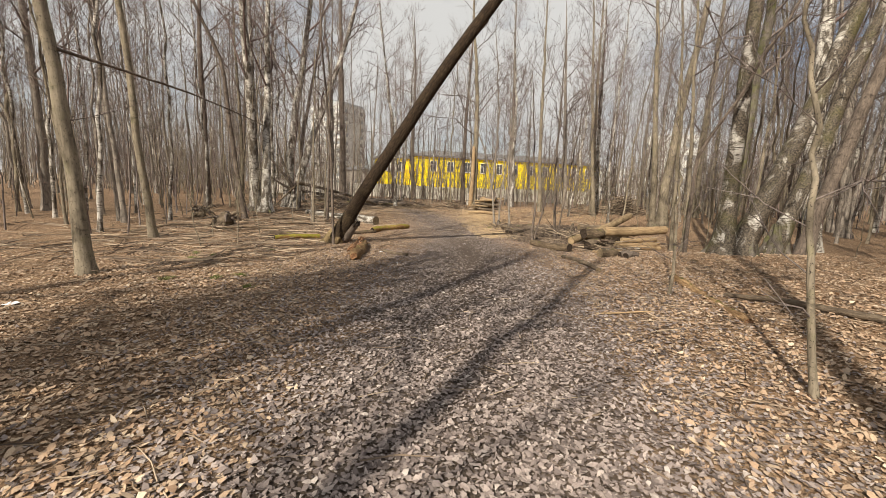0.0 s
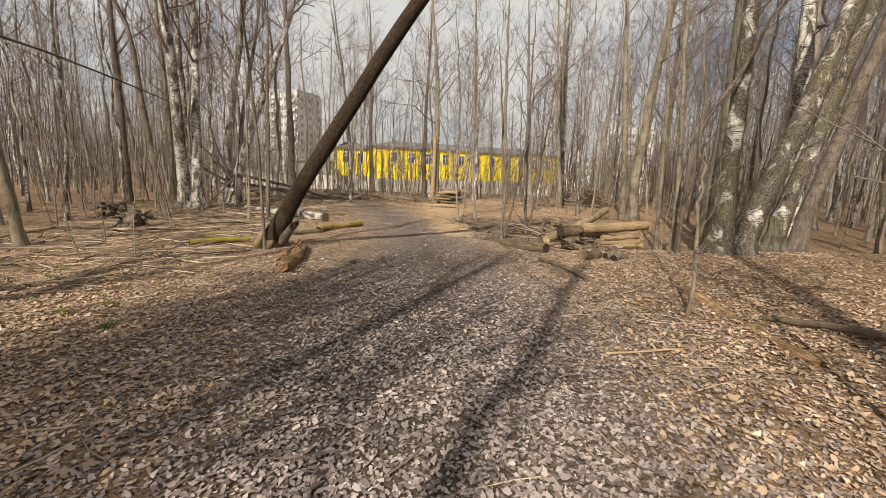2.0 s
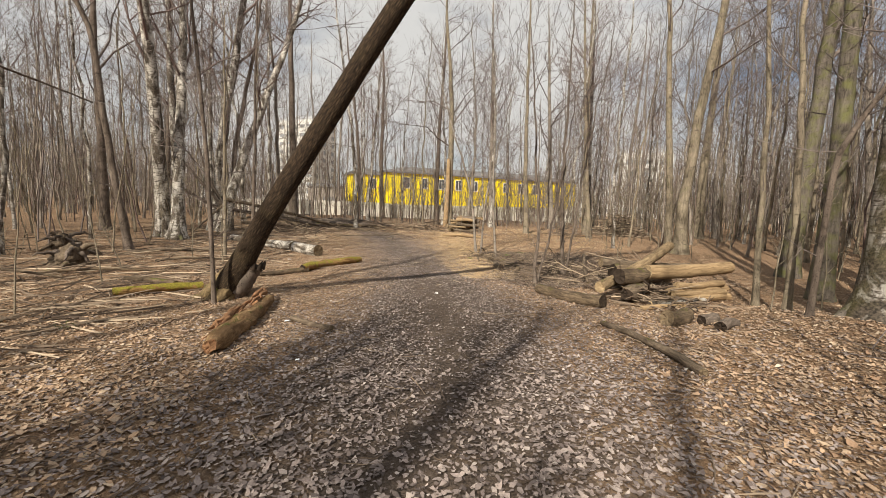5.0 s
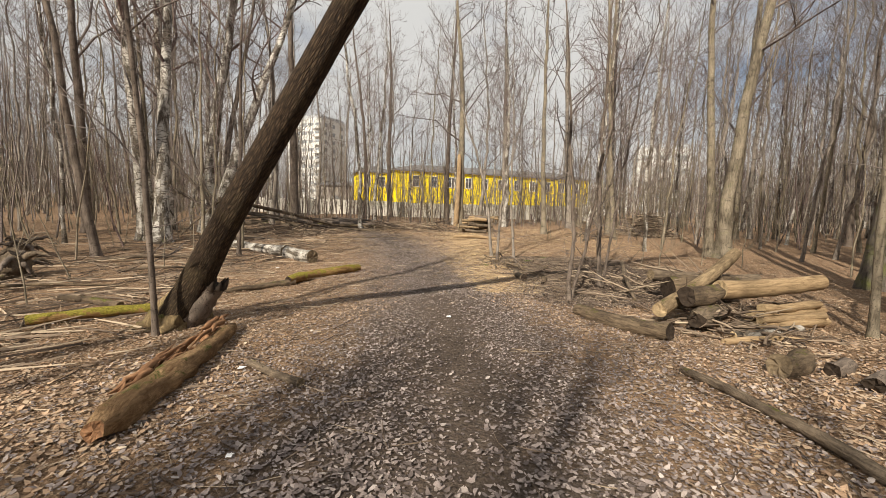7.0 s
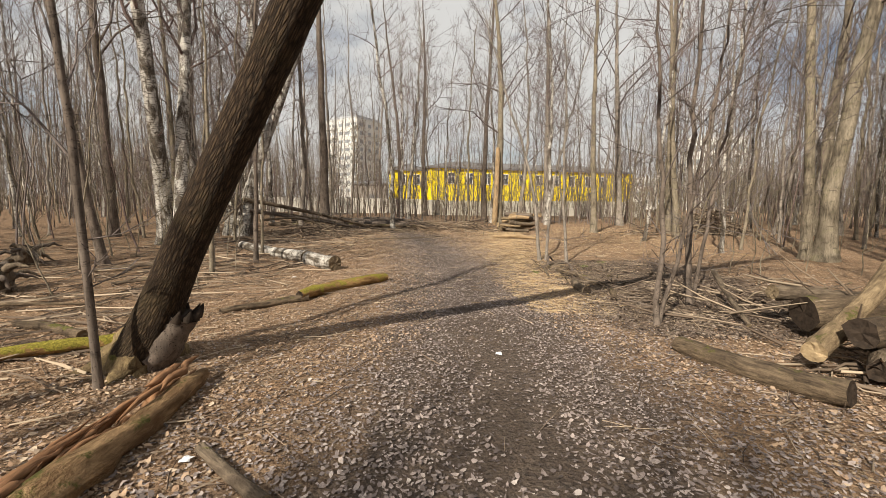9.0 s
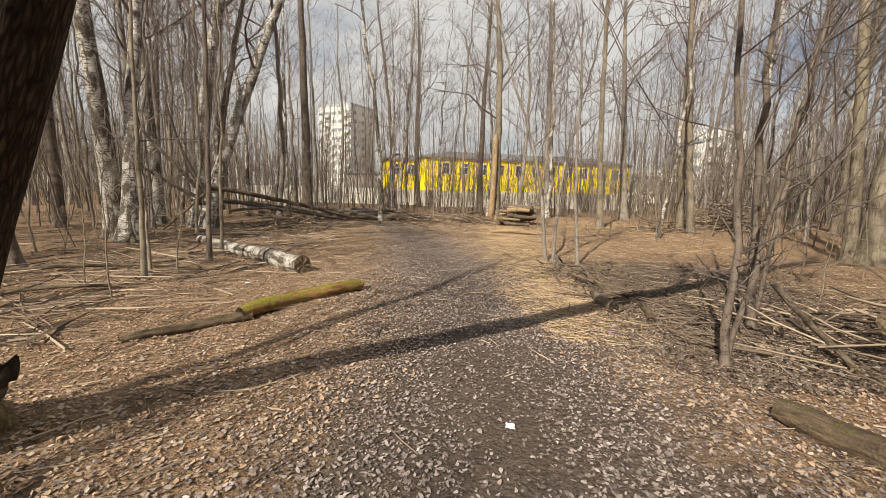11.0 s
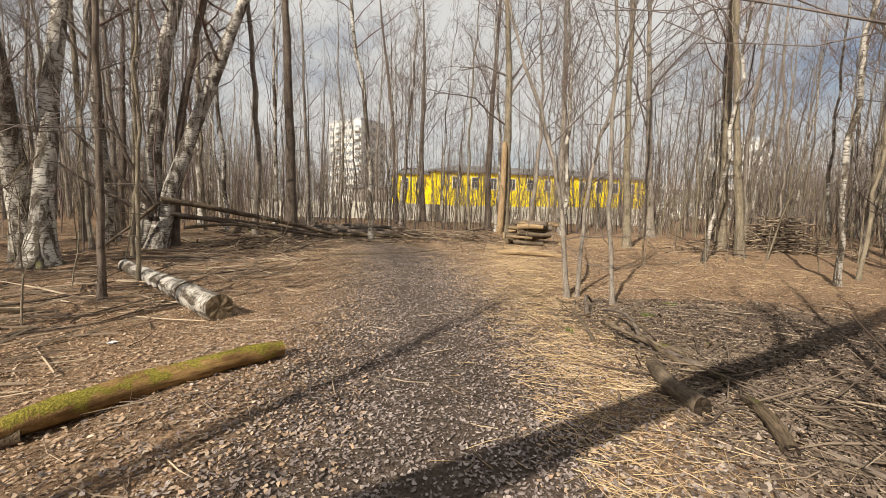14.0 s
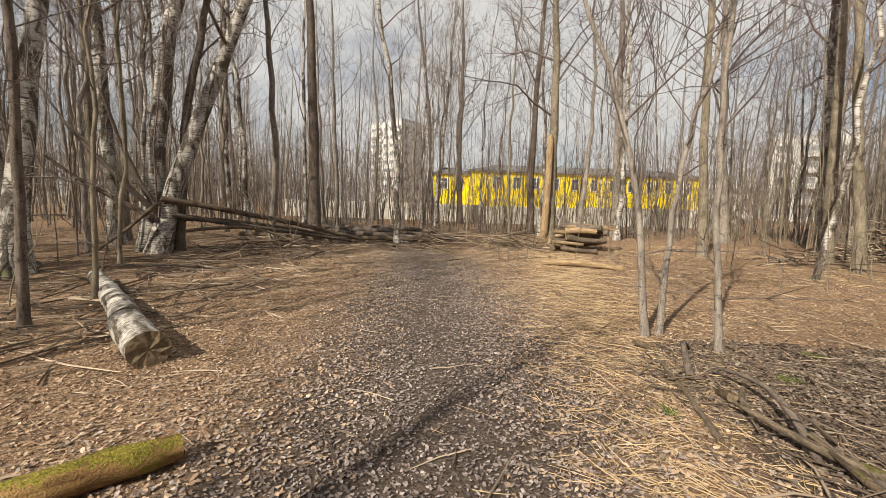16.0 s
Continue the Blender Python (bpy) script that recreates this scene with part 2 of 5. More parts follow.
# dark litter with the shade beside the trail put into its colour
LEAF_SHADED = leaf_material("damp_leaves", (0.0, (0.07, 0.05, 0.038)), (0.5, (0.14, 0.105, 0.083)), (0.9, (0.21, 0.165, 0.13)), (1.0, (0.36, 0.30, 0.25)))
STICKS = scattered_wood("dead_twigs", (0.0, (0.06, 0.043, 0.033)), (0.6, (0.2, 0.15, 0.11)), (1.0, (0.45, 0.36, 0.26)))
GREEN = scattered_wood("young_grass", (0.0, (0.06, 0.085, 0.018)), (1.0, (0.17, 0.20, 0.05)))
YELLOW = rendered_wall("yellow_render", (0.84, 0.66, 0.01), 0.15)
ROOF = rendered_wall("grey_roofing", (0.17, 0.165, 0.165))
WHITE = rendered_wall("white_paint", (0.78, 0.77, 0.74), 0.1)
CONCRETE = rendered_wall("pale_concrete", (0.56, 0.53, 0.47))
# grey of the house's side wall in shade
SHADED_WALL = rendered_wall("shaded_render", (0.28, 0.25, 0.22))
TOWER_WHITE = rendered_wall("white_panels", (0.6, 0.6, 0.58), 0.15)
TOWER_GREY = rendered_wall("grey_panels", (0.42, 0.44, 0.47), 0.15)
GLASS = glassy("dark_glass", (0.045, 0.055, 0.07))
TOWER_PANE = glassy("far_glass", (0.26, 0.28, 0.30))
PAPER = rendered_wall("white_paper", (0.75, 0.75, 0.76), 0.1)


# ---- mesh helpers ----
def mesh_from(name, verts, faces, material, smooth=True):
    """A mesh from an array of places and an array of equal-sided faces."""
    verts, faces = np.asarray(verts, np.float32), np.asarray(faces, np.int32)
    me = bpy.data.meshes.new(name)
    k = faces.shape[1]
    me.vertices.add(len(verts))
    me.vertices.foreach_set("co", verts.ravel())
    me.loops.add(faces.size)
    me.loops.foreach_set("vertex_index", faces.ravel())
    me.polygons.add(len(faces))
    me.polygons.foreach_set("loop_start", np.arange(0, faces.size, k, dtype=np.int32))
    me.polygons.foreach_set("use_smooth", np.full(len(faces), smooth, dtype=bool))
    me.update(calc_edges=True)
    me.materials.append(material)
    return me


class Tubes:
    """Gathers tapered tubes into one mesh of quads."""

    def __init__(self):
        self.v, self.f, self.n = [], [], 0

    def tube(self, path, radii, sides=4, rough=0.0, rng=None):
        path, radii = np.asarray(path, float), np.asarray(radii, float)
        d = np.gradient(path, axis=0)
        d /= np.linalg.norm(d, axis=1)[:, None] + 1e-9
        whole = path[-1] - path[0]
        ref = np.array((1.0, 0.2, 0.1)) if abs(whole[2]) > 0.7 * np.linalg.norm(whole) else np.array((0.0, 0.1, 1.0))
        u = np.cross(d, ref)
        u /= np.linalg.norm(u, axis=1)[:, None] + 1e-9
        w = np.cross(d, u)
        a = np.arange(sides) * 2 * math.pi / sides
        r = radii[:, None] * np.ones(sides)
        if rough:
            r = r * (1 + rough * (rng.random(r.shape) - 0.5) * 2)
        ring = path[:, None, :] + r[..., None] * (np.cos(a)[None, :, None] * u[:, None, :] + np.sin(a)[None, :, None] * w[:, None, :])
        k = len(path)
        i = (np.arange(k - 1)[:, None] * sides + np.arange(sides)).ravel()
        j = (np.arange(k - 1)[:, None] * sides + (np.arange(sides) + 1) % sides).ravel()
        self.v.append(ring.reshape(-1, 3))
        self.f.append(np.stack((i, i + sides, j + sides, j), 1) + self.n)
        self.n += k * sides
        return ring

    def arrays(self):
        return np.concatenate(self.v), np.concatenate(self.f)

    def mesh(self, name, material):
        return mesh_from(name, *self.arrays(), material)


def part(name, data, parent, label="", kind=""):
    ob = new(name, data)
    ob.parent = parent
    return tagged(ob, label, kind=kind)


def from_bm(name, bm, material, smooth=False):
    me = bpy.data.meshes.new(name)
    bmesh.ops.recalc_face_normals(bm, faces=bm.faces)
    bm.to_mesh(me)
    bm.free()
    me.materials.append(material)
    if smooth:
        me.polygons.foreach_set("use_smooth", np.full(len(me.polygons), True))
    return me


def box_mesh(name, size, material, bevel=0.0):
    bm = bmesh.new()
    bmesh.ops.create_cube(bm, size=1)
    bmesh.ops.scale(bm, vec=size, verts=bm.verts)
    if bevel:
        bmesh.ops.bevel(bm, geom=bm.edges[:], offset=bevel, segments=1, affect="EDGES")
    return from_bm(name, bm, material)


def end_face(edge, way, material, rng):
    """A rough end that closes the last ring of a log."""
    bm = bmesh.new()
    mid = edge.mean(0)
    ring = [bm.verts.new(v) for v in edge]
    inner = [bm.verts.new(mid + (v - mid) * rng.uniform(0.5, 0.62) + np.array((0, 0, way * rng.uniform(-0.02, 0.012)))) for v in edge]
    core = bm.verts.new(mid + np.array((0, 0, -0.006 * way)))
    k = len(ring)
    for i in range(k):
        bm.faces.new((ring[i], ring[(i + 1) % k], inner[(i + 1) % k], inner[i]))
        bm.faces.new((inner[i], inner[(i + 1) % k], core))
    return from_bm("sawn_end", bm, material)


# ---- the lie of the land ----
def ease(a, b, v):
    v = np.clip((v - a) / (b - a), 0, 1)
    return v * v * (3 - 2 * v)


TRAIL_Y = (-30, 0, 6, 12, 16, 20, 25, 30, 40)
TRAIL_X = (-1.5, 0.1, 0.4, 0.7, 0.2, -0.6, -2.0, -4.5, -12)


def trail(y):
    return np.interp(y, TRAIL_Y, TRAIL_X)


def axis(lo, hi, step, end, grow):
    core = list(np.arange(lo, hi + step / 2, step))
    s, v, up = step, core[-1], []
    while v < end:
        s *= grow
        v += s
        up.append(v)
    s, v, down = step, core[0], []
    while v > -end:
        s *= grow
        v -= s
        down.append(v)
    return np.array(down[::-1] + core + up)


GX, GY = axis(-9, 9, 0.13, 900, 1.16), axis(-2, 31, 0.13, 900, 1.16)


def land():
    z = np.zeros((len(GY), len(GX)))
    for j, y in enumerate(GY):
        for i, x in enumerate(GX):
            if abs(x) < 40 and -20 < y < 70:
                z[j, i] = 0.05 * noise.noise((x * 0.6, y * 0.6, 3.1)) + 0.025 * noise.noise((x * 2.3, y * 2.3, 7.7)) + 0.012 * noise.noise((x * 6, y * 6, 1.2))
    xx, yy = np.meshgrid(GX, GY)
    off = np.abs(xx - trail(yy))
    z *= 0.45 + 0.55 * ease(1.0, 2.5, off)
    z += 0.22 * ease(15, 30, yy) + 0.10 * ease(2, 7, np.abs(xx)) + 0.30 * ease(2.2, 5.8, xx + 0.6 * (1 - ease(5, 8, yy))) * (1 - ease(8.6, 11.2, yy)) - 0.02 * (1 - ease(0.6, 1.6, off))
    return z


GZ = land()


def height(x, y):
    """The ground's height, from its sheet."""
    x, y = np.asarray(x, float), np.asarray(y, float)
    i = np.clip(np.searchsorted(GX, x) - 1, 0, len(GX) - 2)
    j = np.clip(np.searchsorted(GY, y) - 1, 0, len(GY) - 2)
    u = np.clip((x - GX[i]) / (GX[i + 1] - GX[i]), 0, 1)
    v = np.clip((y - GY[j]) / (GY[j + 1] - GY[j]), 0, 1)
    return (GZ[j, i] * (1 - u) + GZ[j, i + 1] * u) * (1 - v) + (GZ[j + 1, i] * (1 - u) + GZ[j + 1, i + 1] * u) * v


def make_ground():
    xx, yy = np.meshgrid(GX, GY)
    v = np.stack((xx, yy, GZ), 2).reshape(-1, 3)
    w = len(GX)
    i = (np.arange(len(GY) - 1)[:, None] * w + np.arange(w - 1)).ravel()
    me = mesh_from("ground", v, np.stack((i, i + 1, i + 1 + w, i + w), 1), GROUND)
    wear_shade = me.attributes.new("wear_shade", "FLOAT", "POINT")
    off = np.abs(xx - trail(yy)) / (1.0 + 0.0 * yy)
    # tree shade right of the trail, painted as darker soil
    shade_zone = 0.85 * ease(1.9, 2.6, xx + 0.25 * np.sin(yy * 1.7)) * (1 - ease(5.0, 8.0, xx)) * ease(11.5, 13.5, yy) * (1 - ease(17.8, 19.5, yy))
    wear_shade.data.foreach_set("value", np.maximum(1 - ease(0.4, 2.6, off), shade_zone).ravel().astype(np.float32))
    tagged(new("ground", me), "forest floor of brown dead leaves with a trodden dark soil trail", "ground", kind="structure")


make_ground()


# ---- trees ----
def limb(c, rng, p, d, length, r, level, up=0.35):
    """A branch with its side shoots."""
    k = 5 if level > 1 else (4 if level == 1 else 2)
    pts, q, h = [p], np.array(p, float), np.array(d, float)
    for _ in range(k - 1):
        h = h + rng.normal(0, 0.23, 3) + np.array((0, 0, up * 0.35))
        h /= np.linalg.norm(h)
        q = q + h * length / (k - 1)
        pts.append(q.copy())
    c.tube(pts, np.linspace(r, max(r * 0.22, 0.003), k), 5 if level > 1 else 3)
    if level > 0:
        for n in range(rng.integers(3, 6) if level > 1 else rng.integers(3, 6)):
            f = rng.uniform(0.25, 0.95) * (k - 1)
            i = min(int(f), k - 2)
            s = pts[i] + (pts[i + 1] - pts[i]) * (f - i)
            way = (pts[i + 1] - pts[i]) / np.linalg.norm(pts[i + 1] - pts[i])
            side = way * 0.8 + rng.normal(0, 0.6, 3) + np.array((0, 0, 0.2))
            side /= np.linalg.norm(side)
            limb(c, rng, s, side, length * rng.uniform(0.35, 0.6), max(r * 0.5, 0.005), level - 1, up)


def trunk_path(rng, tall, way, wobble):
    """Places up the stem: through the given offsets, then on towards the light."""
    known = [(0.0, 0.0, 0.0)] + [tuple(w) for w in way]
    hs = [k[2] for k in known]
    top = np.array(known[-1])
    if len(known) > 1:
        a, b = np.array(known[-2]), top
        slope = (b[:2] - a[:2]) / max(b[2] - a[2], 0.5)
    else:
        slope = rng.normal(0, 0.04, 2)
    bend, phase = rng.normal(0, 0.011 * tall, 2) * wobble / 0.05, rng.uniform(0, 6.28, 2)
    out = []
    for h in np.concatenate(([-0.12, 0.0, 0.12, 0.35], np.linspace(0.9, tall, 18))):
        if h <= hs[-1]:
            x, y = np.interp(h, hs, [k[0] for k in known]), np.interp(h, hs, [k[1] for k in known])
        else:
            e = h - hs[-1]
            e = e / (1 + 0.05 * e)
            x, y = top[0] + slope[0] * e, top[1] + slope[1] * e
        s = wobble * min(1, max(0, h) / 2)
        x, y = x + bend[0] * math.sin(5.5 * h / tall + phase[0]) - bend[0] * math.sin(phase[0]), y + bend[1] * math.sin(5.0 * h / tall + phase[1]) - bend[1] * math.sin(phase[1])
        out.append((x + s * rng.normal(), y + s * rng.normal(), h))
    return np.array(out)


def grow(rng, r, tall, way=(), bare=0.3, limbs=14, level=2, sides=10, wobble=0.02, reach=0.26, flare=0.5, spray=0):
    """The arrays of a stem and of its crown."""
    path = trunk_path(rng, tall, way, wobble)
    if sides < 6:
        path = np.concatenate((path[:1], path[3::2]))
    h = np.clip(path[:, 2], 0, None)
    rad = r * np.clip(1 - h / tall, 0, 1) ** 0.75 * (1 + flare * np.exp(-h / (2.2 * r + 0.03))) + 0.006
    t, c = Tubes(), Tubes()
    t.tube(path, rad, sides, 0.05 if sides > 6 else 0, rng)
    for n in range(limbs):
        f = bare + (0.97 - bare) * (n + rng.random()) / limbs
        z = f * tall
        p = np.array([np.interp(z, path[:, 2], path[:, 0]), np.interp(z, path[:, 2], path[:, 1]), z])
        a = rng.random() * 2 * math.pi
        d = np.array((math.cos(a), math.sin(a), rng.uniform(0.5, 1.3)))
        d /= np.linalg.norm(d)
        here = float(np.interp(z, path[:, 2], rad))
        limb(c, rng, p, d, (tall * reach) * (1.15 - f) * rng.uniform(0.7, 1.3) + 0.4, here * rng.uniform(0.2, 0.42), level)
    for n in range(spray):
        z = rng.uniform(bare, 1.0) * tall
        out = rng.uniform(0.1, 1.0) * tall * reach * 0.55 * (1.25 - z / tall)
        a = rng.random() * 2 * math.pi
        p = np.array([np.interp(z, path[:, 2], path[:, 0]) + out * math.cos(a), np.interp(z, path[:, 2], path[:, 1]) + out * math.sin(a), z])
        d = np.array((0.5 * math.cos(a), 0.5 * math.sin(a), 0.9)) + rng.normal(0, 0.3, 3)
        limb(c, rng, p, d / np.linalg.norm(d), rng.uniform(0.4, 1.3), 0.006, 0)
    for n in range(3):
        z = rng.uniform(0.08, bare) * tall
        p = np.array([np.interp(z, path[:, 2], path[:, 0]), np.interp(z, path[:, 2], path[:, 1]), z])
        a = rng.random() * 2 * math.pi
        limb(c, rng, p, np.array((math.cos(a), math.sin(a), 0.3)), rng.uniform(0.4, 1.2), 0.006 + 0.06 * r, 1, 0.1)
    return t, c


KINDS = {
    "birch": (BARK_BIRCH, TWIG_RED, "birch_tree", "leafless birch with white bark and black scars"),
    "grey": (BARK_GREY, TWIG, "bare_tree", "leafless tree with grey-brown bark on leafy ground"),
    "brown": (BARK_BROWN, TWIG, "bare_tree", "leafless tree with dark brown bark on leafy ground"),
    "pale": (BARK_PALE, TWIG, "bare_tree", "leafless tree with smooth pale green-grey bark"),
    "old": (BARK_OLD_BIRCH, TWIG, "birch_tree", "old leafless birch with black fissured bark and moss"),
    "mossy": (BARK_MOSSY, TWIG, "bare_tree", "thick leafless tree with moss on its dark bark"),
}
STEMS = []


def tree_thing(kind, t, c, name="", label="", category="tree", group="trees of the wood"):
    stem, twig, n, text = KINDS[kind]
    ob = new(name or n)
    part("trunk", t.mesh("trunk", stem), ob)
    part("crown", c.mesh("crown", twig), ob, "bare thin branches and twigs", "stuff")
    return tagged(ob, label or text, category, group)


def tree(kind, x, y, r, tall, *way, seed=None, label="", sink=0.0, **more):
    rng = np.random.default_rng(seed if seed is not None else int(abs(x) * 977 + abs(y) * 131))
    t, c = grow(rng, r, tall, way, **more)
    ob = tree_thing(kind, t, c, label=label)
    ob.location = (x, y, float(height(x, y)) - sink)
    STEMS.append((x, y))
    return ob


def leaning_tree():
    """The thick trunk that leans over the trail from its stump-like foot."""
    rng = np.random.default_rng(5)
    foot, slope = np.array((0.0, 0.0, 0.0)), np.array((0.715, -0.23, 1.0))
    t, c = Tubes(), Tubes()
    long = slope.copy()
    hs = np.concatenate((np.linspace(-0.2, 0.6, 7), np.linspace(0.9, 11.5, 26)))
    path = np.array([(0.03 * math.sin(h * 0.9), float(np.interp(h, (-0.2, 0.0, 0.6, 1.2, 2.0, 3.0, 4.5, 7.0, 11.0), (-0.17, -0.15, -0.07, -0.01, 0.05, 0.08, 0.09, 0.05, 0.0))) + 0.015 * math.sin(h * 1.4), h) for h in hs])
    rad = 0.178 * (1 - 0.035 * np.clip(hs, 0, None)) + 0.16 * np.exp(-np.clip(hs, 0, None) * 2.6)
    t.tube(path, rad, 24, 0.025, rng)
    for h in (6.2, 7.2, 8.2, 9.2, 10.0, 10.8, 11.3):
        a = rng.random() * 6.28
        d = np.array((0.8 * math.cos(a), 0.8 * math.sin(a), 1.0))
        limb(c, rng, np.array((0, 0, h)), d / np.linalg.norm(d), rng.uniform(2.0, 3.5), 0.06, 2)
    ob = new("leaning_tree")
    tilt = Vector(long).to_track_quat("Z", "Y").to_matrix().to_4x4()
    part("trunk", t.mesh("trunk", BARK_RIDGED), ob, "dark deeply ridged bark").matrix_basis = tilt
    part("crown", c.mesh("crown", TWIG), ob, "bare thin branches and twigs", "stuff").matrix_basis = tilt
    snag = Tubes()
    k = 12
    s = np.linspace(0, 1, k)
    pts = np.stack((0.28 + 0.36 * s, -0.10 + 0.02 * s, -0.02 + 0.54 * s), 1)
    snag.tube(pts, 0.19 - 0.045 * s, 16, 0.14, rng)
    stub = part("broken_stub", snag.mesh("broken_stub", BARK_BROWN), ob, "weathered broken stub at the foot")
    part("hollow", end_face(snag.v[0][-16:], 1, BLACK_ROT, rng), stub, "black rotten hollow")
    for n in range(9):
        a = n * 0.7
        shard = Tubes()
        s = np.linspace(0, 1, 4)
        shard.tube(pts[-1] + np.stack((0.13 * math.cos(a) + (0.03 + 0.05 * rng.random()) * s, 0.13 * math.sin(a) + 0.02 * s, -0.06 + (0.07 + 0.07 * rng.random()) * s), 1), np.array((0.045, 0.04, 0.022, 0.004)), 5, 0.3, rng)
        part("shard", shard.mesh("shard", BLACK_ROT), stub, "black splintered rim")
    for a, l in ((2.3, 0.42), (2.9, 0.5), (3.4, 0.42), (3.9, 0.5), (4.4, 0.38), (4.9, 0.45), (5.4, 0.35), (1.6, 0.5), (0.8, 0.4)):
        root = Tubes()
        s = np.linspace(0, 1, 7)
        root.tube(np.stack((0.10 + 0.16 * (1 - s) + math.cos(a) * (0.07 + l * s ** 1.4), math.sin(a) * (0.07 + l * s ** 1.4), 0.55 * (1 - s) ** 2.2 - 0.04), 1) + rng.normal(0, 0.012, (7, 3)), np.array((0.03, 0.095, 0.125, 0.12, 0.09, 0.06, 0.02)), 9, 0.2, rng)
        part("root", root.mesh("root", FOOT_MOSS), ob, "mossy spreading root")
    x, y = -3.12, 11.2
    ob.location = (x, y, float(height(x, y)))
    tagged(ob, "thick dark-barked tree leaning steeply over the trail", "tree")
    STEMS.append((x, y))


leaning_tree()
# beside the start of the walk
tree("pale", -5.50, 6.15, 0.10, 13, (-0.05, -0.05, 1.6), (-0.14, -0.13, 3.1), (-0.16, -0.15, 3.8), bare=0.42)
tree("pale", -7.35, 10.2, 0.085, 14, (-0.04, -0.03, 2.4), (-0.14, -0.10, 5.5), bare=0.4)
tree("grey", -16.0, 16.4, 0.17, 16, (-0.05, -0.05, 5.9))
tree("grey", -10.25, 13.0, 0.075, 13, (-0.2, -0.16, 5.1), bare=0.4)
tree("grey", -10.9, 13.6, 0.06, 12, (-0.2, -0.16, 5.1), bare=0.4)
tree("brown", -12.5, 21.5, 0.16, 16, (0.15, 0.08, 7.6))
tree("brown", -7.9, 16.1, 0.09, 13, (-0.38, -0.18, 3.2), (-0.66, -0.32, 5.8), (-1.4, -0.7, 7.7), bare=0.45, reach=0.34)
tree("birch", -9.2, 19.9, 0.23, 18, (0.1, -0.4, 3.0), (0.2, -1.0, 8), sides=16, flare=0.8)
tree("birch", -8.5, 19.45, 0.2, 17, (-0.06, 0.5, 3.0), (-0.2, 1.4, 8), sides=16, flare=0.9)
# the clump with broken limbs
tree("birch", -8.75, 22.7, 0.24, 17, (0.18, 0.18, 2.3), (0.33, 0.33, 4.5), (0.6, 0.6, 6.8), sides=14)
tree("birch", -8.35, 22.5, 0.22, 16, (0.35, 0.30, 2.0), (1.0, 0.9, 4.4), (2.1, 1.9, 8.3), sides=14)
tree("brown", -8.3, 23.1, 0.12, 14, (0.2, 0.2, 3.5), (0.7, 0.65, 6.9))
tree("brown", -7.15, 28.6, 0.22, 18, (0.0, 0.0, 5), (-0.07, -0.03, 10), bare=0.5, sides=12)
tree("pale", -11.7, 23.6, 0.11, 14, (0.0, 0.0, 4))
tree("birch", -10.7, 23.5, 0.18, 17, (-0.07, -0.08, 4.8))
tree("grey", -11.3, 24.4, 0.09, 14, (-0.02, -0.02, 4.2))
tree("birch", -13.2, 31.5, 0.17, 17, (0.15, 0.12, 8))
tree("birch", -10.5, 34.0, 0.12, 16, (0.2, 0.1, 8))
tree("brown", -4.95, 17.2, 0.05, 10, (0.05, 0.08, 1.9), (0.09, 0.14, 3.7), bare=0.3)
tree("pale", -5.0, 15.5, 0.038, 6.5, (0.04, 0.04, 1.8), (0.06, 0.06, 2.9), bare=0.25)
tree("pale", -5.4, 18.4, 0.034, 7, (0.1, 0.05, 2.4), bare=0.3)
tree("brown", -2.9, 10.62, 0.03, 8, (-0.02, 0.0, 1.2), (-0.04, 0.0, 1.7), (-0.08, 0.0, 2.6), (-0.14, 0.02, 3.3), bare=0.2, limbs=13, reach=0.26, flare=0.3, wobble=0.008)
tree("grey", -5.2, 15.9, 0.022, 3.0, bare=0.3, limbs=6)
# towards the yellow house
tree("brown", -3.55, 46.0, 0.24, 20, (-0.18, 0, 9), (-0.5, 0, 17))
tree("brown", -5.6, 44.8, 0.20, 20, (-1.1, -0.2, 12))
tree("brown", 1.56, 36.0, 0.19, 18, (-0.1, 0, 7), (0.1, 0, 13))
tree("pale", 2.3, 33.0, 0.23, 18, (-0.03, 0, 8), (-0.5, 0, 13))
tree("grey", 5.58, 34.5, 0.20, 17, (-0.3, 0.07, 7.5))
tree("pale", 6.2, 26.6, 0.13, 15, (-0.2, 0.09, 3.5), (-0.3, 0.12, 7), bare=0.42)
tree("pale", 9.7, 27.0, 0.14, 16, (-0.18, 0.1, 5), bare=0.42)
tree("birch", 10.6, 28.6, 0.17, 17, (-0.2, 0.1, 5))
tree("pale", 9.1, 25.0, 0.12, 15, (-0.35, 0.26, 4.2), bare=0.45)
tree("grey", 9.7, 33.0, 0.2, 16, (-0.5, 0.2, 6))
tree("grey", 2.35, 18.95, 0.043, 7, (-0.15, 0.05, 1.8), (-0.43, 0.14, 2.9), (-1.0, 0.33, 4.5), bare=0.25, reach=0.34, limbs=14)
tree("grey", 2.55, 19.05, 0.035, 6.5, (0.05, 0.1, 1.8), (0.5, 0.2, 3.6), bare=0.3, reach=0.34)
tree("grey", 2.97, 18.4, 0.035, 7, (-0.15, 0.07, 1.5), (-0.24, 0.11, 3.9), bare=0.3)
# saplings that fork low beside the trail
tree("brown", 2.85, 12.95, 0.032, 5.5, (-0.03, 0.03, 0.5), (0.05, 0.06, 1.1), (-0.05, 0.13, 2.1), bare=0.2, reach=0.5, limbs=9)
tree("brown", 2.92, 13.05, 0.022, 4.6, (0.10, 0.05, 0.5), (0.3, 0.1, 1.3), (0.45, 0.1, 2.4), bare=0.25, reach=0.38)
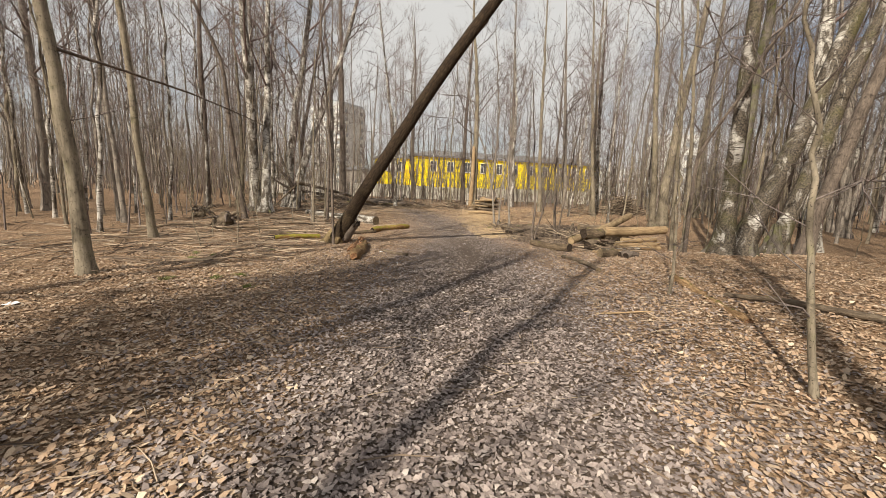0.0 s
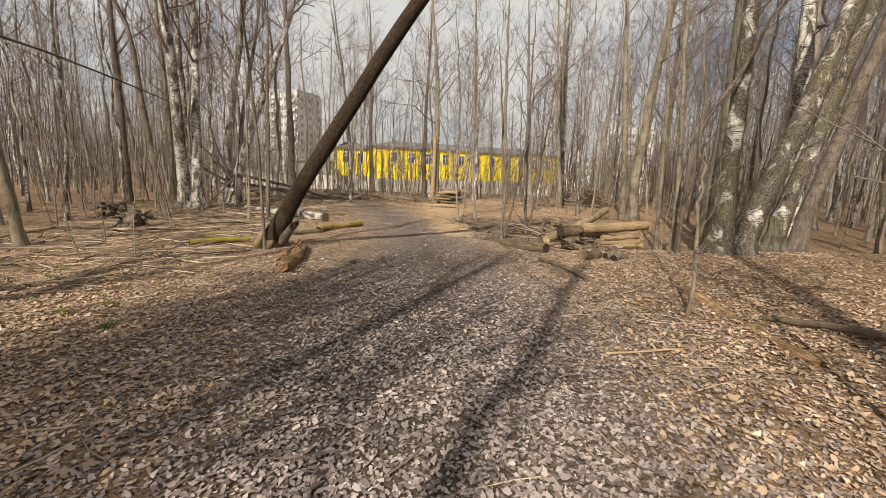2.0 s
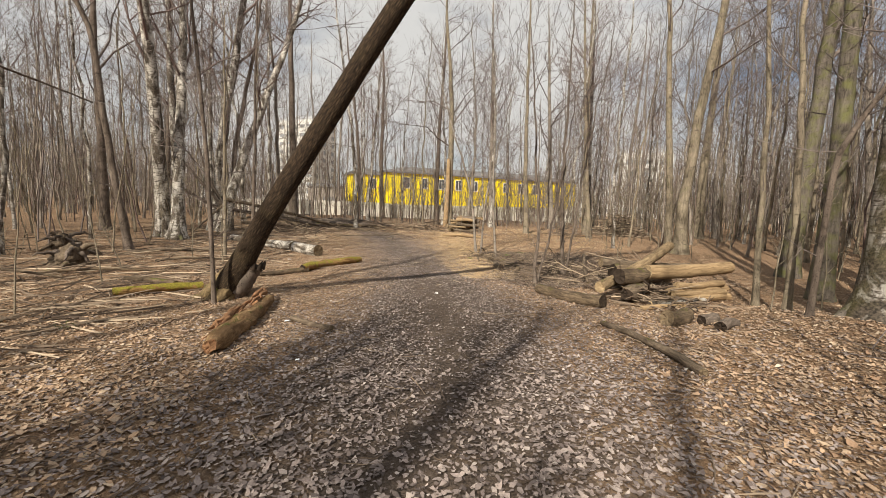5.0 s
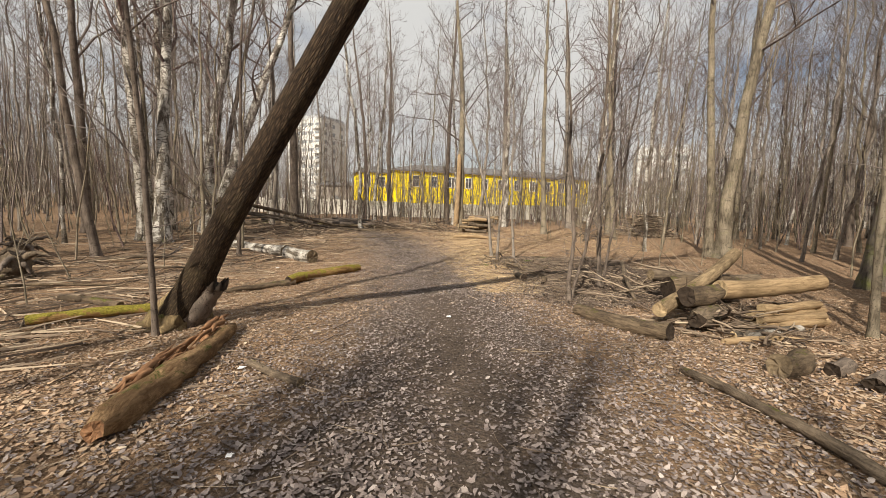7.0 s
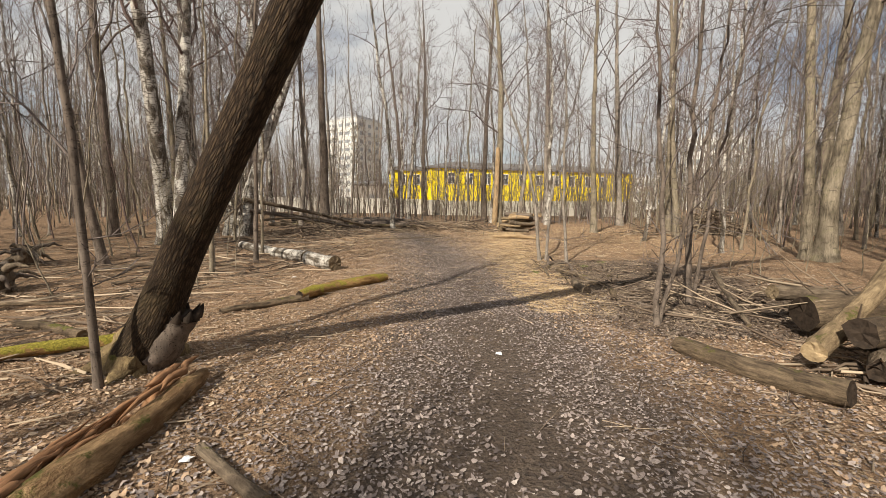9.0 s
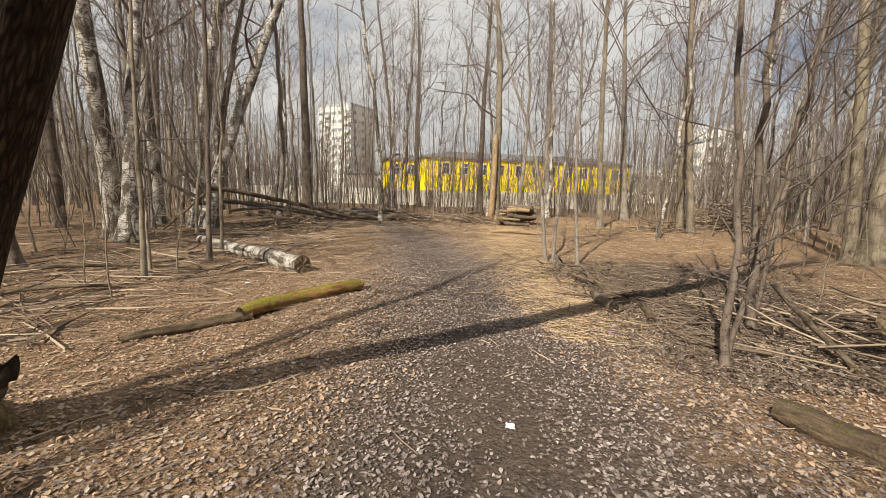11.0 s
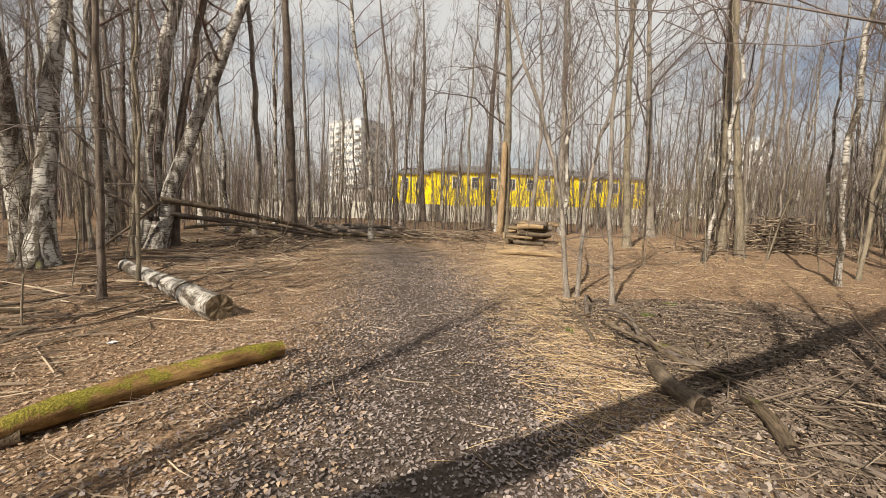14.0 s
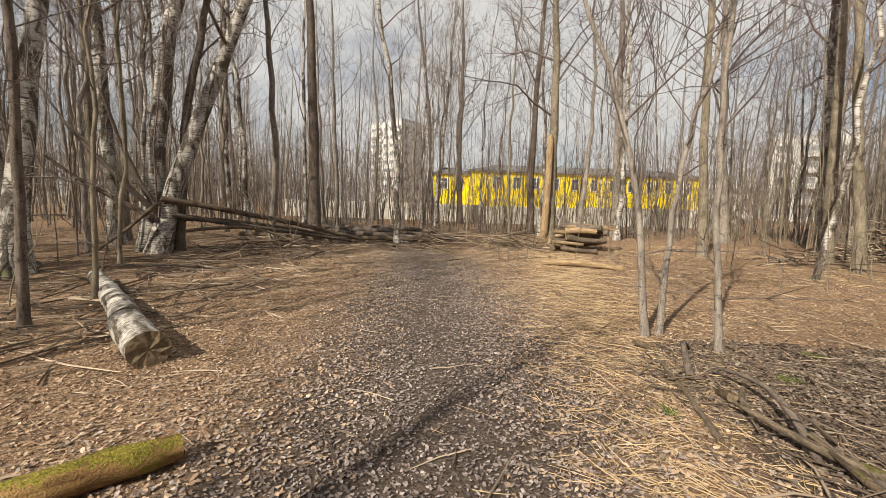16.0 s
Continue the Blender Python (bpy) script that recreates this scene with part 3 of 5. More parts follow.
tree("brown", 3.88, 14.1, 0.042, 7, (-0.1, 0.06, 2.2), (-0.12, 0.1, 4.2), bare=0.25, reach=0.42, limbs=8, level=1)
tree("brown", 3.98, 14.2, 0.024, 6, (0.25, 0.06, 1.6), (0.5, 0.1, 3.2), bare=0.25, reach=0.36, limbs=6, level=1)
# the clump of thick trees
tree("old", 6.35, 9.15, 0.165, 17, (0.02, 0.02, 1.5), (0.10, 0.06, 3.4), (0.12, 0.1, 6), sides=18, bare=0.4, flare=1.3)
tree("old", 6.62, 9.05, 0.19, 17, (0.12, 0.0, 0.45), (0.36, 0.0, 1.0), (0.85, 0.0, 2.2), (1.3, 0.0, 3.5), (2.0, -0.05, 6), sides=18, bare=0.4, flare=0.8)
tree("old", 7.95, 9.75, 0.165, 17, (0.35, 0.0, 1.3), (0.9, 0.0, 3.2), (1.7, -0.1, 6), sides=16, bare=0.4, flare=0.6)
tree("brown", 9.2, 10.3, 0.15, 17, (0.1, 0.0, 1.0), (0.6, 0.0, 3.0), (1.3, -0.1, 6), sides=14, bare=0.4, flare=0.7)
tree("mossy", 8.1, 11.6, 0.16, 17, (0.05, 0.05, 3.0), (0.1, 0.1, 6), sides=14, bare=0.4)
tree("brown", 5.6, 9.35, 0.035, 8, (-0.1, -0.2, 2.2), (0.75, -0.5, 4.0), (1.5, -0.8, 5.9), bare=0.3, limbs=7, level=1)
tree("birch", 11.2, 12.4, 0.24, 18, (-0.1, 0.1, 5), sides=12)
tree("mossy", 9.9, 14.2, 0.2, 16, (0.1, -0.1, 5), sides=12)
tree("pale", 2.95, 3.0, 0.022, 4.2, (-0.08, 0.08, 0.9), (-0.16, 0.16, 2.0), (-0.26, 0.26, 2.7), bare=0.35, limbs=8, wobble=0.03)
tree("pale", 3.42, 5.95, 0.018, 3.2, (0.02, 0.0, 0.45), (-0.02, 0.02, 0.8), bare=0.25, limbs=5, level=1, reach=0.4, wobble=0.02)
tree("pale", 6.0, 10.1, 0.05, 8, (-0.05, 0.04, 1.5), bare=0.35)
tree("pale", 6.1, 10.8, 0.045, 9, (-0.2, 0.12, 3.0), (-0.36, 0.2, 5.0), bare=0.4)
tree("pale", 9.95, 19.5, 0.13, 17, (-0.2, 0.1, 4.3), (-0.35, 0.2, 7.3), sides=12, bare=0.42)
tree("pale", 10.3, 19.3, 0.2, 18, (0.03, 0.0, 2.0), (0.35, 0.0, 5.0), (0.7, 0.0, 7.5), sides=14, bare=0.36, flare=0.8)
tree("pale", 16.4, 27.0, 0.26, 17, (0.1, 0, 7))
tree("grey", 17.5, 17.8, 0.22, 16, (-0.38, 0.38, 5.5))
tree("grey", 19.0, 20.0, 0.13, 15, (-0.39, 0.38, 4.6))
def mossy_foot(x, y, r, spread, seed):
    """The mossy, spreading root of an old tree."""
    rng = np.random.default_rng(seed)
    ob = new("tree_root")
    for n in range(7):
        a = 0.9 * n + rng.uniform(-0.2, 0.2)
        t = Tubes()
        s = np.linspace(0, 1, 8)
        l = spread * rng.uniform(0.7, 1.2)
        t.tube(np.stack((math.cos(a) * (0.45 * r + l * s ** 1.5), math.sin(a) * (0.45 * r + l * s ** 1.5), 0.8 * (1 - s) ** 2.4 - 0.05), 1) + rng.normal(0, 0.014, (8, 3)), r * np.array((0.10, 0.34, 0.46, 0.48, 0.42, 0.32, 0.20, 0.08)), 9, 0.2, rng)
        part("root", t.mesh("root", BARK_MOSSY), ob)
    ob.location = (x, y, float(height(x, y)))
    tagged(ob, "dark mossy roots spreading from an old birch", "tree root", "roots of the birch clump")


mossy_foot(6.35, 9.15, 0.2, 0.4, 61)
mossy_foot(6.72, 9.05, 0.22, 0.4, 62)
mossy_foot(8.0, 9.75, 0.2, 0.35, 63)
mossy_foot(-9.2, 19.9, 0.26, 0.45, 64)
mossy_foot(-8.5, 19.45, 0.22, 0.4, 65)
# unseen trees behind the start, set where their shadows cross the trail
tree("grey", -6.8, -1.95, 0.34, 10.5, bare=0.25, limbs=30, reach=0.3, spray=120)
tree("grey", -6.6, -3.2, 0.26, 11, bare=0.25, limbs=30, reach=0.3, spray=120)
tree("brown", -6.5, -5.0, 0.28, 14, bare=0.25, limbs=30, reach=0.3, spray=120)
tree("brown", -8.6, -4.4, 0.24, 12, bare=0.25, limbs=30, reach=0.3, spray=120)
tree("grey", -5.1, -6.3, 0.15, 18, bare=0.3, limbs=18)
# dense crowns added out of view to shade the ground by the thick clump
tree("grey", -1.55, -6.0, 0.2, 18, bare=0.5, limbs=30, spray=400)
tree("brown", 2.0, -5.5, 0.18, 17, bare=0.5, limbs=28, spray=400)
tree("birch", -10.6, -4.2, 0.2, 16, bare=0.3, limbs=18)


# ---- the rest of the wood ----
def stand():
    """Where the other trees stand: thick to both sides, thin towards the house."""
    rng = np.random.default_rng(11)
    spots, cell = [], {}
    for x, y in STEMS:
        cell.setdefault((int(x // 1), int(y // 1)), []).append((x, y))
    for n in range(15000):
        x, y = rng.uniform(-95, 95), rng.uniform(-34, 125)
        off = x - float(trail(min(y, 24)))
        if -3 < y < 24:
            if -9.5 < off < 0 and not (off < -6.5 and y > 19):
                continue
            if 0 < off < 8.5 + max(0, 4 * (1 - abs(y - 14) / 6)):
                continue
            chance = 0.33 if off < 0 else 0.58
        elif y <= -3:
            if abs(off) < 12 and y > -16 or abs(off) < 4:
                continue
            chance = 0.15
        elif y > 47.2 and -26 < x < 48 and y < 95:
            chance = 0.08
        else:
            across = x + 0.10 * (y - 24)
            if -9 < across < 13:
                chance = 0.22 if y > 31 else 0.04
            elif -13 < across < 18:
                chance = 0.5
            else:
                chance = 0.40 if x < 0 else 0.62
        across_sun = 0.875 * x - 0.485 * y
        if y < 4 and -10.5 < across_sun < 2:
            continue
        if y < 10 and x < 0:
            chance = min(chance, 0.1)
        if 46.4 < y < 49.6:
            continue
        if 84 < y < 125 and -26 < x < 48:
            continue
        if rng.random() > chance:
            continue
        i, j = int(x // 1), int(y // 1)
        if any((x - a) ** 2 + (y - b) ** 2 < 0.6 for di in (-1, 0, 1) for dj in (-1, 0, 1) for a, b in cell.get((i + di, j + dj), ())):
            continue
        cell.setdefault((i, j), []).append((x, y))
        spots.append((x, y))
    return spots


def make_wood():
    rng = np.random.default_rng(23)
    models, far, thin = [], [], []
    plan = (("pale", 0.04, 10), ("grey", 0.045, 11), ("grey", 0.06, 12.5), ("birch", 0.055, 12.5), ("pale", 0.065, 13), ("grey", 0.11, 15), ("brown", 0.12, 15.5), ("birch", 0.10, 15), ("birch", 0.14, 16.5), ("grey", 0.15, 16))
    weight = np.array((4, 5, 4, 4, 3, 1.3, 1.0, 1.0, 0.6, 0.4))
    weight = weight / weight.sum()
    for n, (kind, r, tall) in enumerate(plan):
        g = np.random.default_rng(100 + n)
        way = ((g.normal(0, 0.12), g.normal(0, 0.12), tall * 0.35),)
        models.append((kind, grow(g, r, tall, way, bare=0.33, limbs=15, level=2, sides=8, wobble=0.05, reach=0.2, spray=120)))
        thin.append((kind, grow(g, r, tall, way, bare=0.2, limbs=14, level=0, sides=4, wobble=0.05, reach=0.2, spray=16)))
        far.append((kind, grow(g, r, tall, way, bare=0.25, limbs=13, level=1, sides=5, wobble=0.05, reach=0.2, spray=90)))
    spots = stand()
    spots.sort(key=lambda s: math.hypot(s[0] - 0.3, 0.8 * (s[1] - 12)))
    near, rest = spots[:190], spots[190:]
    first = {}
    for x, y in near:
        n = int(rng.choice(len(plan), p=weight))
        if n > 4 and math.hypot(x, y - 6) < 19:
            n -= 5
        m = pose(x, y, float(height(x, y)), rng.normal(0, 1.8), rng.normal(0, 1.8), rng.uniform(0, 360))
        if n not in first:
            first[n] = tree_thing(models[n][0], *models[n][1])
            first[n].matrix_basis = m
        else:
            copy_thing(first[n], m)
    heaps = {}
    for x, y in rest:
        n = int(rng.choice(len(plan), p=weight))
        kind, tubes = far[n] if math.hypot(x, y - 12) < 33 else thin[n]
        a, s = rng.uniform(0, 6.28), rng.uniform(0.85, 1.25)
        turn = np.array(((math.cos(a), -math.sin(a), rng.normal(0, 0.03)), (math.sin(a), math.cos(a), rng.normal(0, 0.03)), (0, 0, 1)))
        for tube, material in zip(tubes, KINDS[kind][:2]):
            v, f = tube.arrays()
            heaps.setdefault(material.name, (material, []))[1].append((v * s @ turn.T + np.array((x, y, float(height(x, y)) - 0.03)), f))
    for material, bits in heaps.values():
        vs, fs, k = [], [], 0
        for v, f in bits:
            vs.append(v)
            fs.append(f + k)
            k += len(v)
        tagged(new("far_wood", mesh_from("far_wood", np.concatenate(vs), np.concatenate(fs), material)), "dense leafless wood of thin trees far off", "woods", kind="stuff")


make_wood()


def make_whips():
    """Thin bare shoots of the undergrowth."""
    rng = np.random.default_rng(31)
    models = []
    for n in range(5):
        g = np.random.default_rng(300 + n)
        t, c = Tubes(), Tubes()
        tall = g.uniform(1.3, 2.6)
        k = 7
        h = np.linspace(-0.05, tall, k)
        bend = np.cumsum(g.normal(0, 0.03, (k, 2)), 0)
        path = np.column_stack((bend, h))
        t.tube(path, np.linspace(0.013, 0.004, k), 5)
        for i in range(6):
            j = int(g.integers(2, k))
            a = g.random() * 6.28
            limb(c, g, path[j], np.array((math.cos(a) * 0.7, math.sin(a) * 0.7, 0.8)), g.uniform(0.25, 0.7), 0.005, 1)
        models.append((t, c))
    first = {}
    for n in range(150):
        if n < 95:
            y = rng.uniform(24.5, 36)
            x = rng.uniform(-3.5, 14) - 0.1 * (y - 24)
        elif n < 125:
            y, x = rng.uniform(9, 24), rng.uniform(-10, -4.4)
        else:
            y, x = rng.uniform(9, 24), rng.uniform(5.5, 12)
        if abs(x - float(trail(y))) < 2.0:
            continue
        i = int(rng.integers(0, 5))
        m = pose(x, y, float(height(x, y)), rng.normal(0, 5), rng.normal(0, 5), rng.uniform(0, 360))
        if i not in first:
            ob = new("sapling")
            part("stem", models[i][0].mesh("stem", BARK_PALE), ob)
            part("top", models[i][1].mesh("top", BARK_PALE), ob, kind="stuff")
            first[i] = tagged(ob, "thin bare pale sapling rising from the leaf litter", "sapling", "saplings of the undergrowth")
            ob.matrix_basis = m
        else:
            copy_thing(first[i], m)


make_whips()


def make_thicket():
    """Thin poles past counting between the farther trees."""
    rng = np.random.default_rng(41)
    models = []
    for n in range(6):
        g = np.random.default_rng(400 + n)
        t = Tubes()
        tall, k = g.uniform(3, 7), 6
        path = np.column_stack((np.cumsum(g.normal(0, 0.09, (k, 2)), 0), np.linspace(-0.05, tall, k)))
        t.tube(path, np.linspace(0.026, 0.006, k), 4)
        for i in range(6):
            j = int(g.integers(1, k))
            a = g.random() * 6.28
            limb(t, g, path[j], np.array((math.cos(a) * 0.6, math.sin(a) * 0.6, 0.8)), g.uniform(0.5, 1.6), 0.008, 1)
        models.append(t.arrays())
    for material in (BARK_PALE, TWIG, TWIG_RED):
        vs, fs, k = [], [], 0
        for n in range(600):
            y = rng.uniform(10, 60)
            x = rng.choice((-1, 1)) * rng.uniform(9.5, 45) + (1.5 if y < 24 else -0.1 * (y - 24))
            if rng.random() < 0.5:
                y = rng.uniform(33, 47)
                x = rng.uniform(-32, 32)
            v, f = models[int(rng.integers(0, 6))]
            a, s = rng.uniform(0, 6.28), rng.uniform(0.7, 1.2)
            turn = np.array(((math.cos(a), -math.sin(a), rng.normal(0, 0.06)), (math.sin(a), math.cos(a), rng.normal(0, 0.06)), (0, 0, 1)))
            vs.append(v * s @ turn.T + np.array((x, y, float(height(x, y)) - 0.02)))
            fs.append(f + k)
            k += len(v)
        tagged(new("thicket", mesh_from("thicket", np.concatenate(vs), np.concatenate(fs), material)), "thicket of thin bare poles among the trees", "thicket", kind="stuff")


make_thicket()


# ---- houses and fence beyond the wood ----
def at(x, y, z, heading=0.0):
    return pose(x, y, z, 0, 0, heading)


def house_window(parent, m, wide, tall):
    ob = part("window", box_mesh("window", (wide, 0.16, tall), GLASS), parent)
    ob.matrix_basis = m
    t = 0.13
    bm = bmesh.new()
    for sx, sz, px, pz in ((wide + 2 * t, t, 0, tall / 2 + t / 2), (wide + 2 * t, t, 0, -tall / 2 - t / 2), (t, tall, -wide / 2 - t / 2, 0), (t, tall, wide / 2 + t / 2, 0), (0.07, tall, 0, 0), (wide, 0.07, 0, tall * 0.18)):
        r = bmesh.ops.create_cube(bm, size=1)
        bmesh.ops.scale(bm, vec=(sx, 0.26, sz), verts=r["verts"])
        bmesh.ops.translate(bm, vec=(px, -0.03, pz), verts=r["verts"])
    part("window_frame", from_bm("window_frame", bm, WHITE), ob, "white window frame")
    return ob


def hip_roof(wide, deep, rise, over):
    bm = bmesh.new()
    w, d = wide / 2 + over, deep / 2 + over
    low = [bm.verts.new(p) for p in ((-w, -d, 0), (w, -d, 0), (w, d, 0), (-w, d, 0))]
    lip = [bm.verts.new((v.co.x, v.co.y, 0.35)) for v in low]
    a, b = bm.verts.new((-w + d, 0, rise)), bm.verts.new((w - d, 0, rise))
    bm.faces.new(low[::-1])
    for i in range(4):
        bm.faces.new((low[i], low[(i + 1) % 4], lip[(i + 1) % 4], lip[i]))
    bm.faces.new((lip[0], lip[1], b, a))
    bm.faces.new((lip[1], lip[2], b))
    bm.faces.new((lip[2], lip[3], a, b))
    bm.faces.new((lip[3], lip[0], a))
    return from_bm("roof", bm, ROOF)


def yellow_house():
    ob = new("yellow_house")
    ob.matrix_basis = at(-8.1, 100.0, 0.2, 16.0)
    wide, deep, tall = 52.5, 14.0, 8.8
    w = part("wall", box_mesh("wall", (wide, deep, tall), YELLOW), ob)
    w.location = (wide / 2, deep / 2, tall / 2)
    wing = part("wing_wall", box_mesh("wing_wall", (7.6, 10.0, 8.2), YELLOW), ob)
    wing.location = (-3.8, 8.0, 4.1)
    r = part("roof", hip_roof(wide, deep, 2.2, 0.6), ob, "dark grey roof")
    r.location = (wide / 2, deep / 2, tall)
    r = part("wing_roof", hip_roof(7.6, 10.0, 1.9, 0.5), ob, "dark grey roof")
    r.location = (-3.8, 8.0, 8.2)
    for n in range(11):
        house_window(ob, at(5.2 + 4.35 * n, -0.02, 6.6), 1.35, 2.3)
    for x in (-5.6, -2.2):
        house_window(ob, at(x, 2.98, 6.2), 1.3, 2.2)
    for x in (0.4, 16.2, 29.3, 42.3, 52.1):
        p = part("pilaster", box_mesh("pilaster", (0.7, 0.24, 8.4), YELLOW), ob)
        p.location = (x, -0.11, 4.2)
    tagged(ob, "long yellow two-storey house with a grey roof", "house")


yellow_house()


# block standing in for the house's side wall; its grey is painted shade
def shaded_side():
    ob = new("shed")
    ob.matrix_basis = at(-20.5, 96.0, 0.2, 8)
    w = part("wall", box_mesh("wall", (7.0, 6.0, 4.6), SHADED_WALL), ob)
    w.location = (0, 0, 2.3)
    r = part("roof", hip_roof(7.0, 6.0, 1.0, 0.3), ob)
    r.location = (0, 0, 4.6)
    d = part("door", box_mesh("door", (2.4, 0.1, 2.6), ROOF), ob)
    d.location = (0.8, -3.03, 1.3)
    tagged(ob, "grey block for the yellow house's side wall, coloured as in shade", "shed")


shaded_side()


def tower(x, y, heading, wide, deep, floors, step, label):
    ob = new("apartment_building")
    ob.matrix_basis = at(x, y, 0.2, heading)
    tall = floors * step + 1.2
    w = part("wall", box_mesh("wall", (wide, deep, tall), TOWER_WHITE), ob)
    w.location = (0, 0, tall / 2)
    r = part("roof", box_mesh("roof", (wide * 0.94, deep * 0.94, 1.0), TOWER_GREY), ob)
    r.location = (0, 0, tall + 0.5)
    cols = int(wide / 3.1)
    pane = box_mesh("window", (2.3, 0.12, 1.15), TOWER_PANE)
    side = box_mesh("window", (0.12, 1.4, 1.3), TOWER_PANE)
    rail = box_mesh("balcony", (3.0, 0.9, 1.0), TOWER_WHITE)
    for f in range(floors):
        for k in range(cols):
            p = part("window", pane, ob)
            p.location = ((k + 0.5) * wide / cols - wide / 2, -deep / 2 - 0.03, 1.9 + f * step)
            if k % 3 == 1 and f:
                b = part("balcony", rail, ob)
                b.location = ((k + 0.5) * wide / cols - wide / 2, -deep / 2 - 0.6, 0.9 + f * step)
        for k in range(3):
            for s in (-1, 1):
                p = part("window", side, ob)
                p.location = (s * (wide / 2 + 0.03), (k + 0.5) * deep / 3 - deep / 2, 1.9 + f * step)
    tagged(ob, label, "building", "apartment blocks")


tower(-43.0, 165.0, -28.0, 16.0, 13.0, 10, 2.95, "tall white apartment block behind the bare trees")
tower(56.5, 106.0, -20.0, 11.0, 11.0, 5, 2.95, "pale apartment block seen through the wood")
tower(66.0, 152.0, -4.0, 20.0, 11.0, 3, 2.95, "low pale apartment block beyond the yellow house")


def make_fence():
    for n in range(19):
        x0 = -20 + n * 2.0
        ob = new("fence_panel")
        ob.matrix_basis = at(x0, 48.2 + 0.02 * x0, float(height(x0, 48)) - 0.02, 1.2)
        p = part("panel", box_mesh("panel", (1.86, 0.07, 1.5), CONCRETE, 0.015), ob)
        p.location = (1.0, 0, 0.75)
        q = part("post", box_mesh("post", (0.14, 0.14, 1.56), CONCRETE, 0.015), ob)
        q.location = (0, 0, 0.78)
        tagged(ob, "pale concrete fence panel with its post", "fence", "fence panels")


make_fence()


# ---- fallen wood ----
def disc(radius, sides, p, way, material, rng):
    """A sawn end."""
    bm = bmesh.new()
    q = Vector(way).to_track_quat("Z", "Y")
    centre = bm.verts.new(Vector(p) + Vector(way) * 0.004)
    ring = [bm.verts.new(Vector(p) + q @ Vector((radius * math.cos(a), radius * math.sin(a), rng.uniform(-0.006, 0.006)))) for a in np.arange(sides) * 2 * math.pi / sides]
    for i in range(sides):
        bm.faces.new((centre, ring[i], ring[(i + 1) % sides]))
    return from_bm("sawn_end", bm, material)


def log(p, q, r, r2=None, material=OLD_LOG, cut=CUT_OLD, label="", name="log", bend=0.03, rough=0.05, group="", seed=1, sides=12, category="log", worn=0.0):
    """A log from p to q, places of its axis above the ground."""
    rng = np.random.default_rng(seed + int(abs(p[0]) * 100 + abs(p[1]) * 37))
    r2 = r if r2 is None else r2
    p, q = np.array(p, float), np.array(q, float)
    span = float(np.linalg.norm(q - p))
    k = max(5, int(span / 0.15))
    s = np.linspace(0, 1, k)
    side = rng.normal(0, 1, 2)
    path = np.zeros((k, 3))
    path[:, 2] = span * s
    path[:, :2] = bend * np.sin(s * math.pi)[:, None] * side + np.cumsum(rng.normal(0, 0.005, (k, 2)), 0)
    t = Tubes()
    radii = (r + (r2 - r) * s) * (1 + rough * 0.6 * np.interp(s, np.linspace(0, 1, 6), rng.uniform(-1, 1, 6)))
    if worn:
        radii = radii * (1 - worn * np.clip(1 - np.minimum(s, 1 - s) * span / 0.3, 0, 1) ** 1.5)
    ring = t.tube(path, radii, sides, rough, rng)
    ob = new(name)
    ob.rotation_mode = "QUATERNION"
    ob.location, ob.rotation_quaternion = p, Vector(q - p).to_track_quat("Z", "Y")
    part("bark", t.mesh("bark", material), ob)
    for edge, z, way in ((ring[0], 0.0, -1), (ring[-1], span, 1)):
        part("sawn_end", end_face(edge, way, cut, rng), ob, "weathered sawn end")
    return tagged(ob, label, category, group)


def ground_log(x, y, x2, y2, r, r2=None, lift=0.0, lift2=0.0, **more):
    """A log that lies on the ground, sunk a little into the leaves."""
    r2 = r if r2 is None else r2
    return log((x, y, float(height(x, y)) + 0.85 * r + lift), (x2, y2, float(height(x2, y2)) + 0.85 * r2 + lift2), r, r2, **more)


PILE = "logs of the heap beside the trail"
ground_log(2.62, 12.0, 3.36, 10.74, 0.10, 0.135, material=HALF_MOSS, cut=BLACK_ROT, rough=0.12, worn=0.25, bend=0.015, label="rotting mossy log on the leaves beside the heap", group=PILE)
log((3.60, 11.40, 0.27), (5.95, 13.1, 0.90), 0.105, 0.10, material=TAN_LOG, cut=CUT_FRESH, label="slanting log propped across the heap", group=PILE)
log((3.89, 11.29, 0.50), (4.52, 11.55, 0.52), 0.17, 0.15, material=HALF_MOSS, cut=BLACK_ROT, rough=0.16, worn=0.2, label="short thick log with moss on top of the heap", group=PILE)
log((4.56, 11.57, 0.54), (6.55, 12.05, 0.60), 0.14, 0.12, material=PEELED, cut=CUT_FRESH, label="long pale log without bark on the heap", group=PILE)
log((4.40, 12.55, 0.34), (5.7, 12.75, 0.36), 0.21, 0.2, material=HALF_MOSS, cut=BLACK_ROT, rough=0.08, label="thick mossy log at the back of the heap", group=PILE)
log((4.3, 12.95, 0.52), (6.6, 13.3, 0.44), 0.10, 0.08, material=OLD_LOG, label="thin weathered log at the back of the heap", group=PILE)
for n, (dx, dz, r) in enumerate(((0.0, 0.10, 0.085), (0.14, 0.09, 0.08), (0.28, 0.10, 0.085), (0.07, 0.21, 0.075), (0.21, 0.22, 0.08), (0.13, 0.32, 0.07), (-0.06, 0.20, 0.06))):
    log((4.78 + 0.1 * (n % 3) - 0.2 * dx, 11.12 + dx, dz + 0.03), (5.95 + 0.12 * ((n * 2) % 3) - 0.2 * dx, 11.38 + dx, dz + 0.05), r, r * 0.92, material=PEELED, cut=CUT_FRESH, rough=0.22, sides=5, bend=0.015, seed=n, label="pale split piece of firewood in the heap", name="split_wood", group="split wood of the heap", category="firewood")
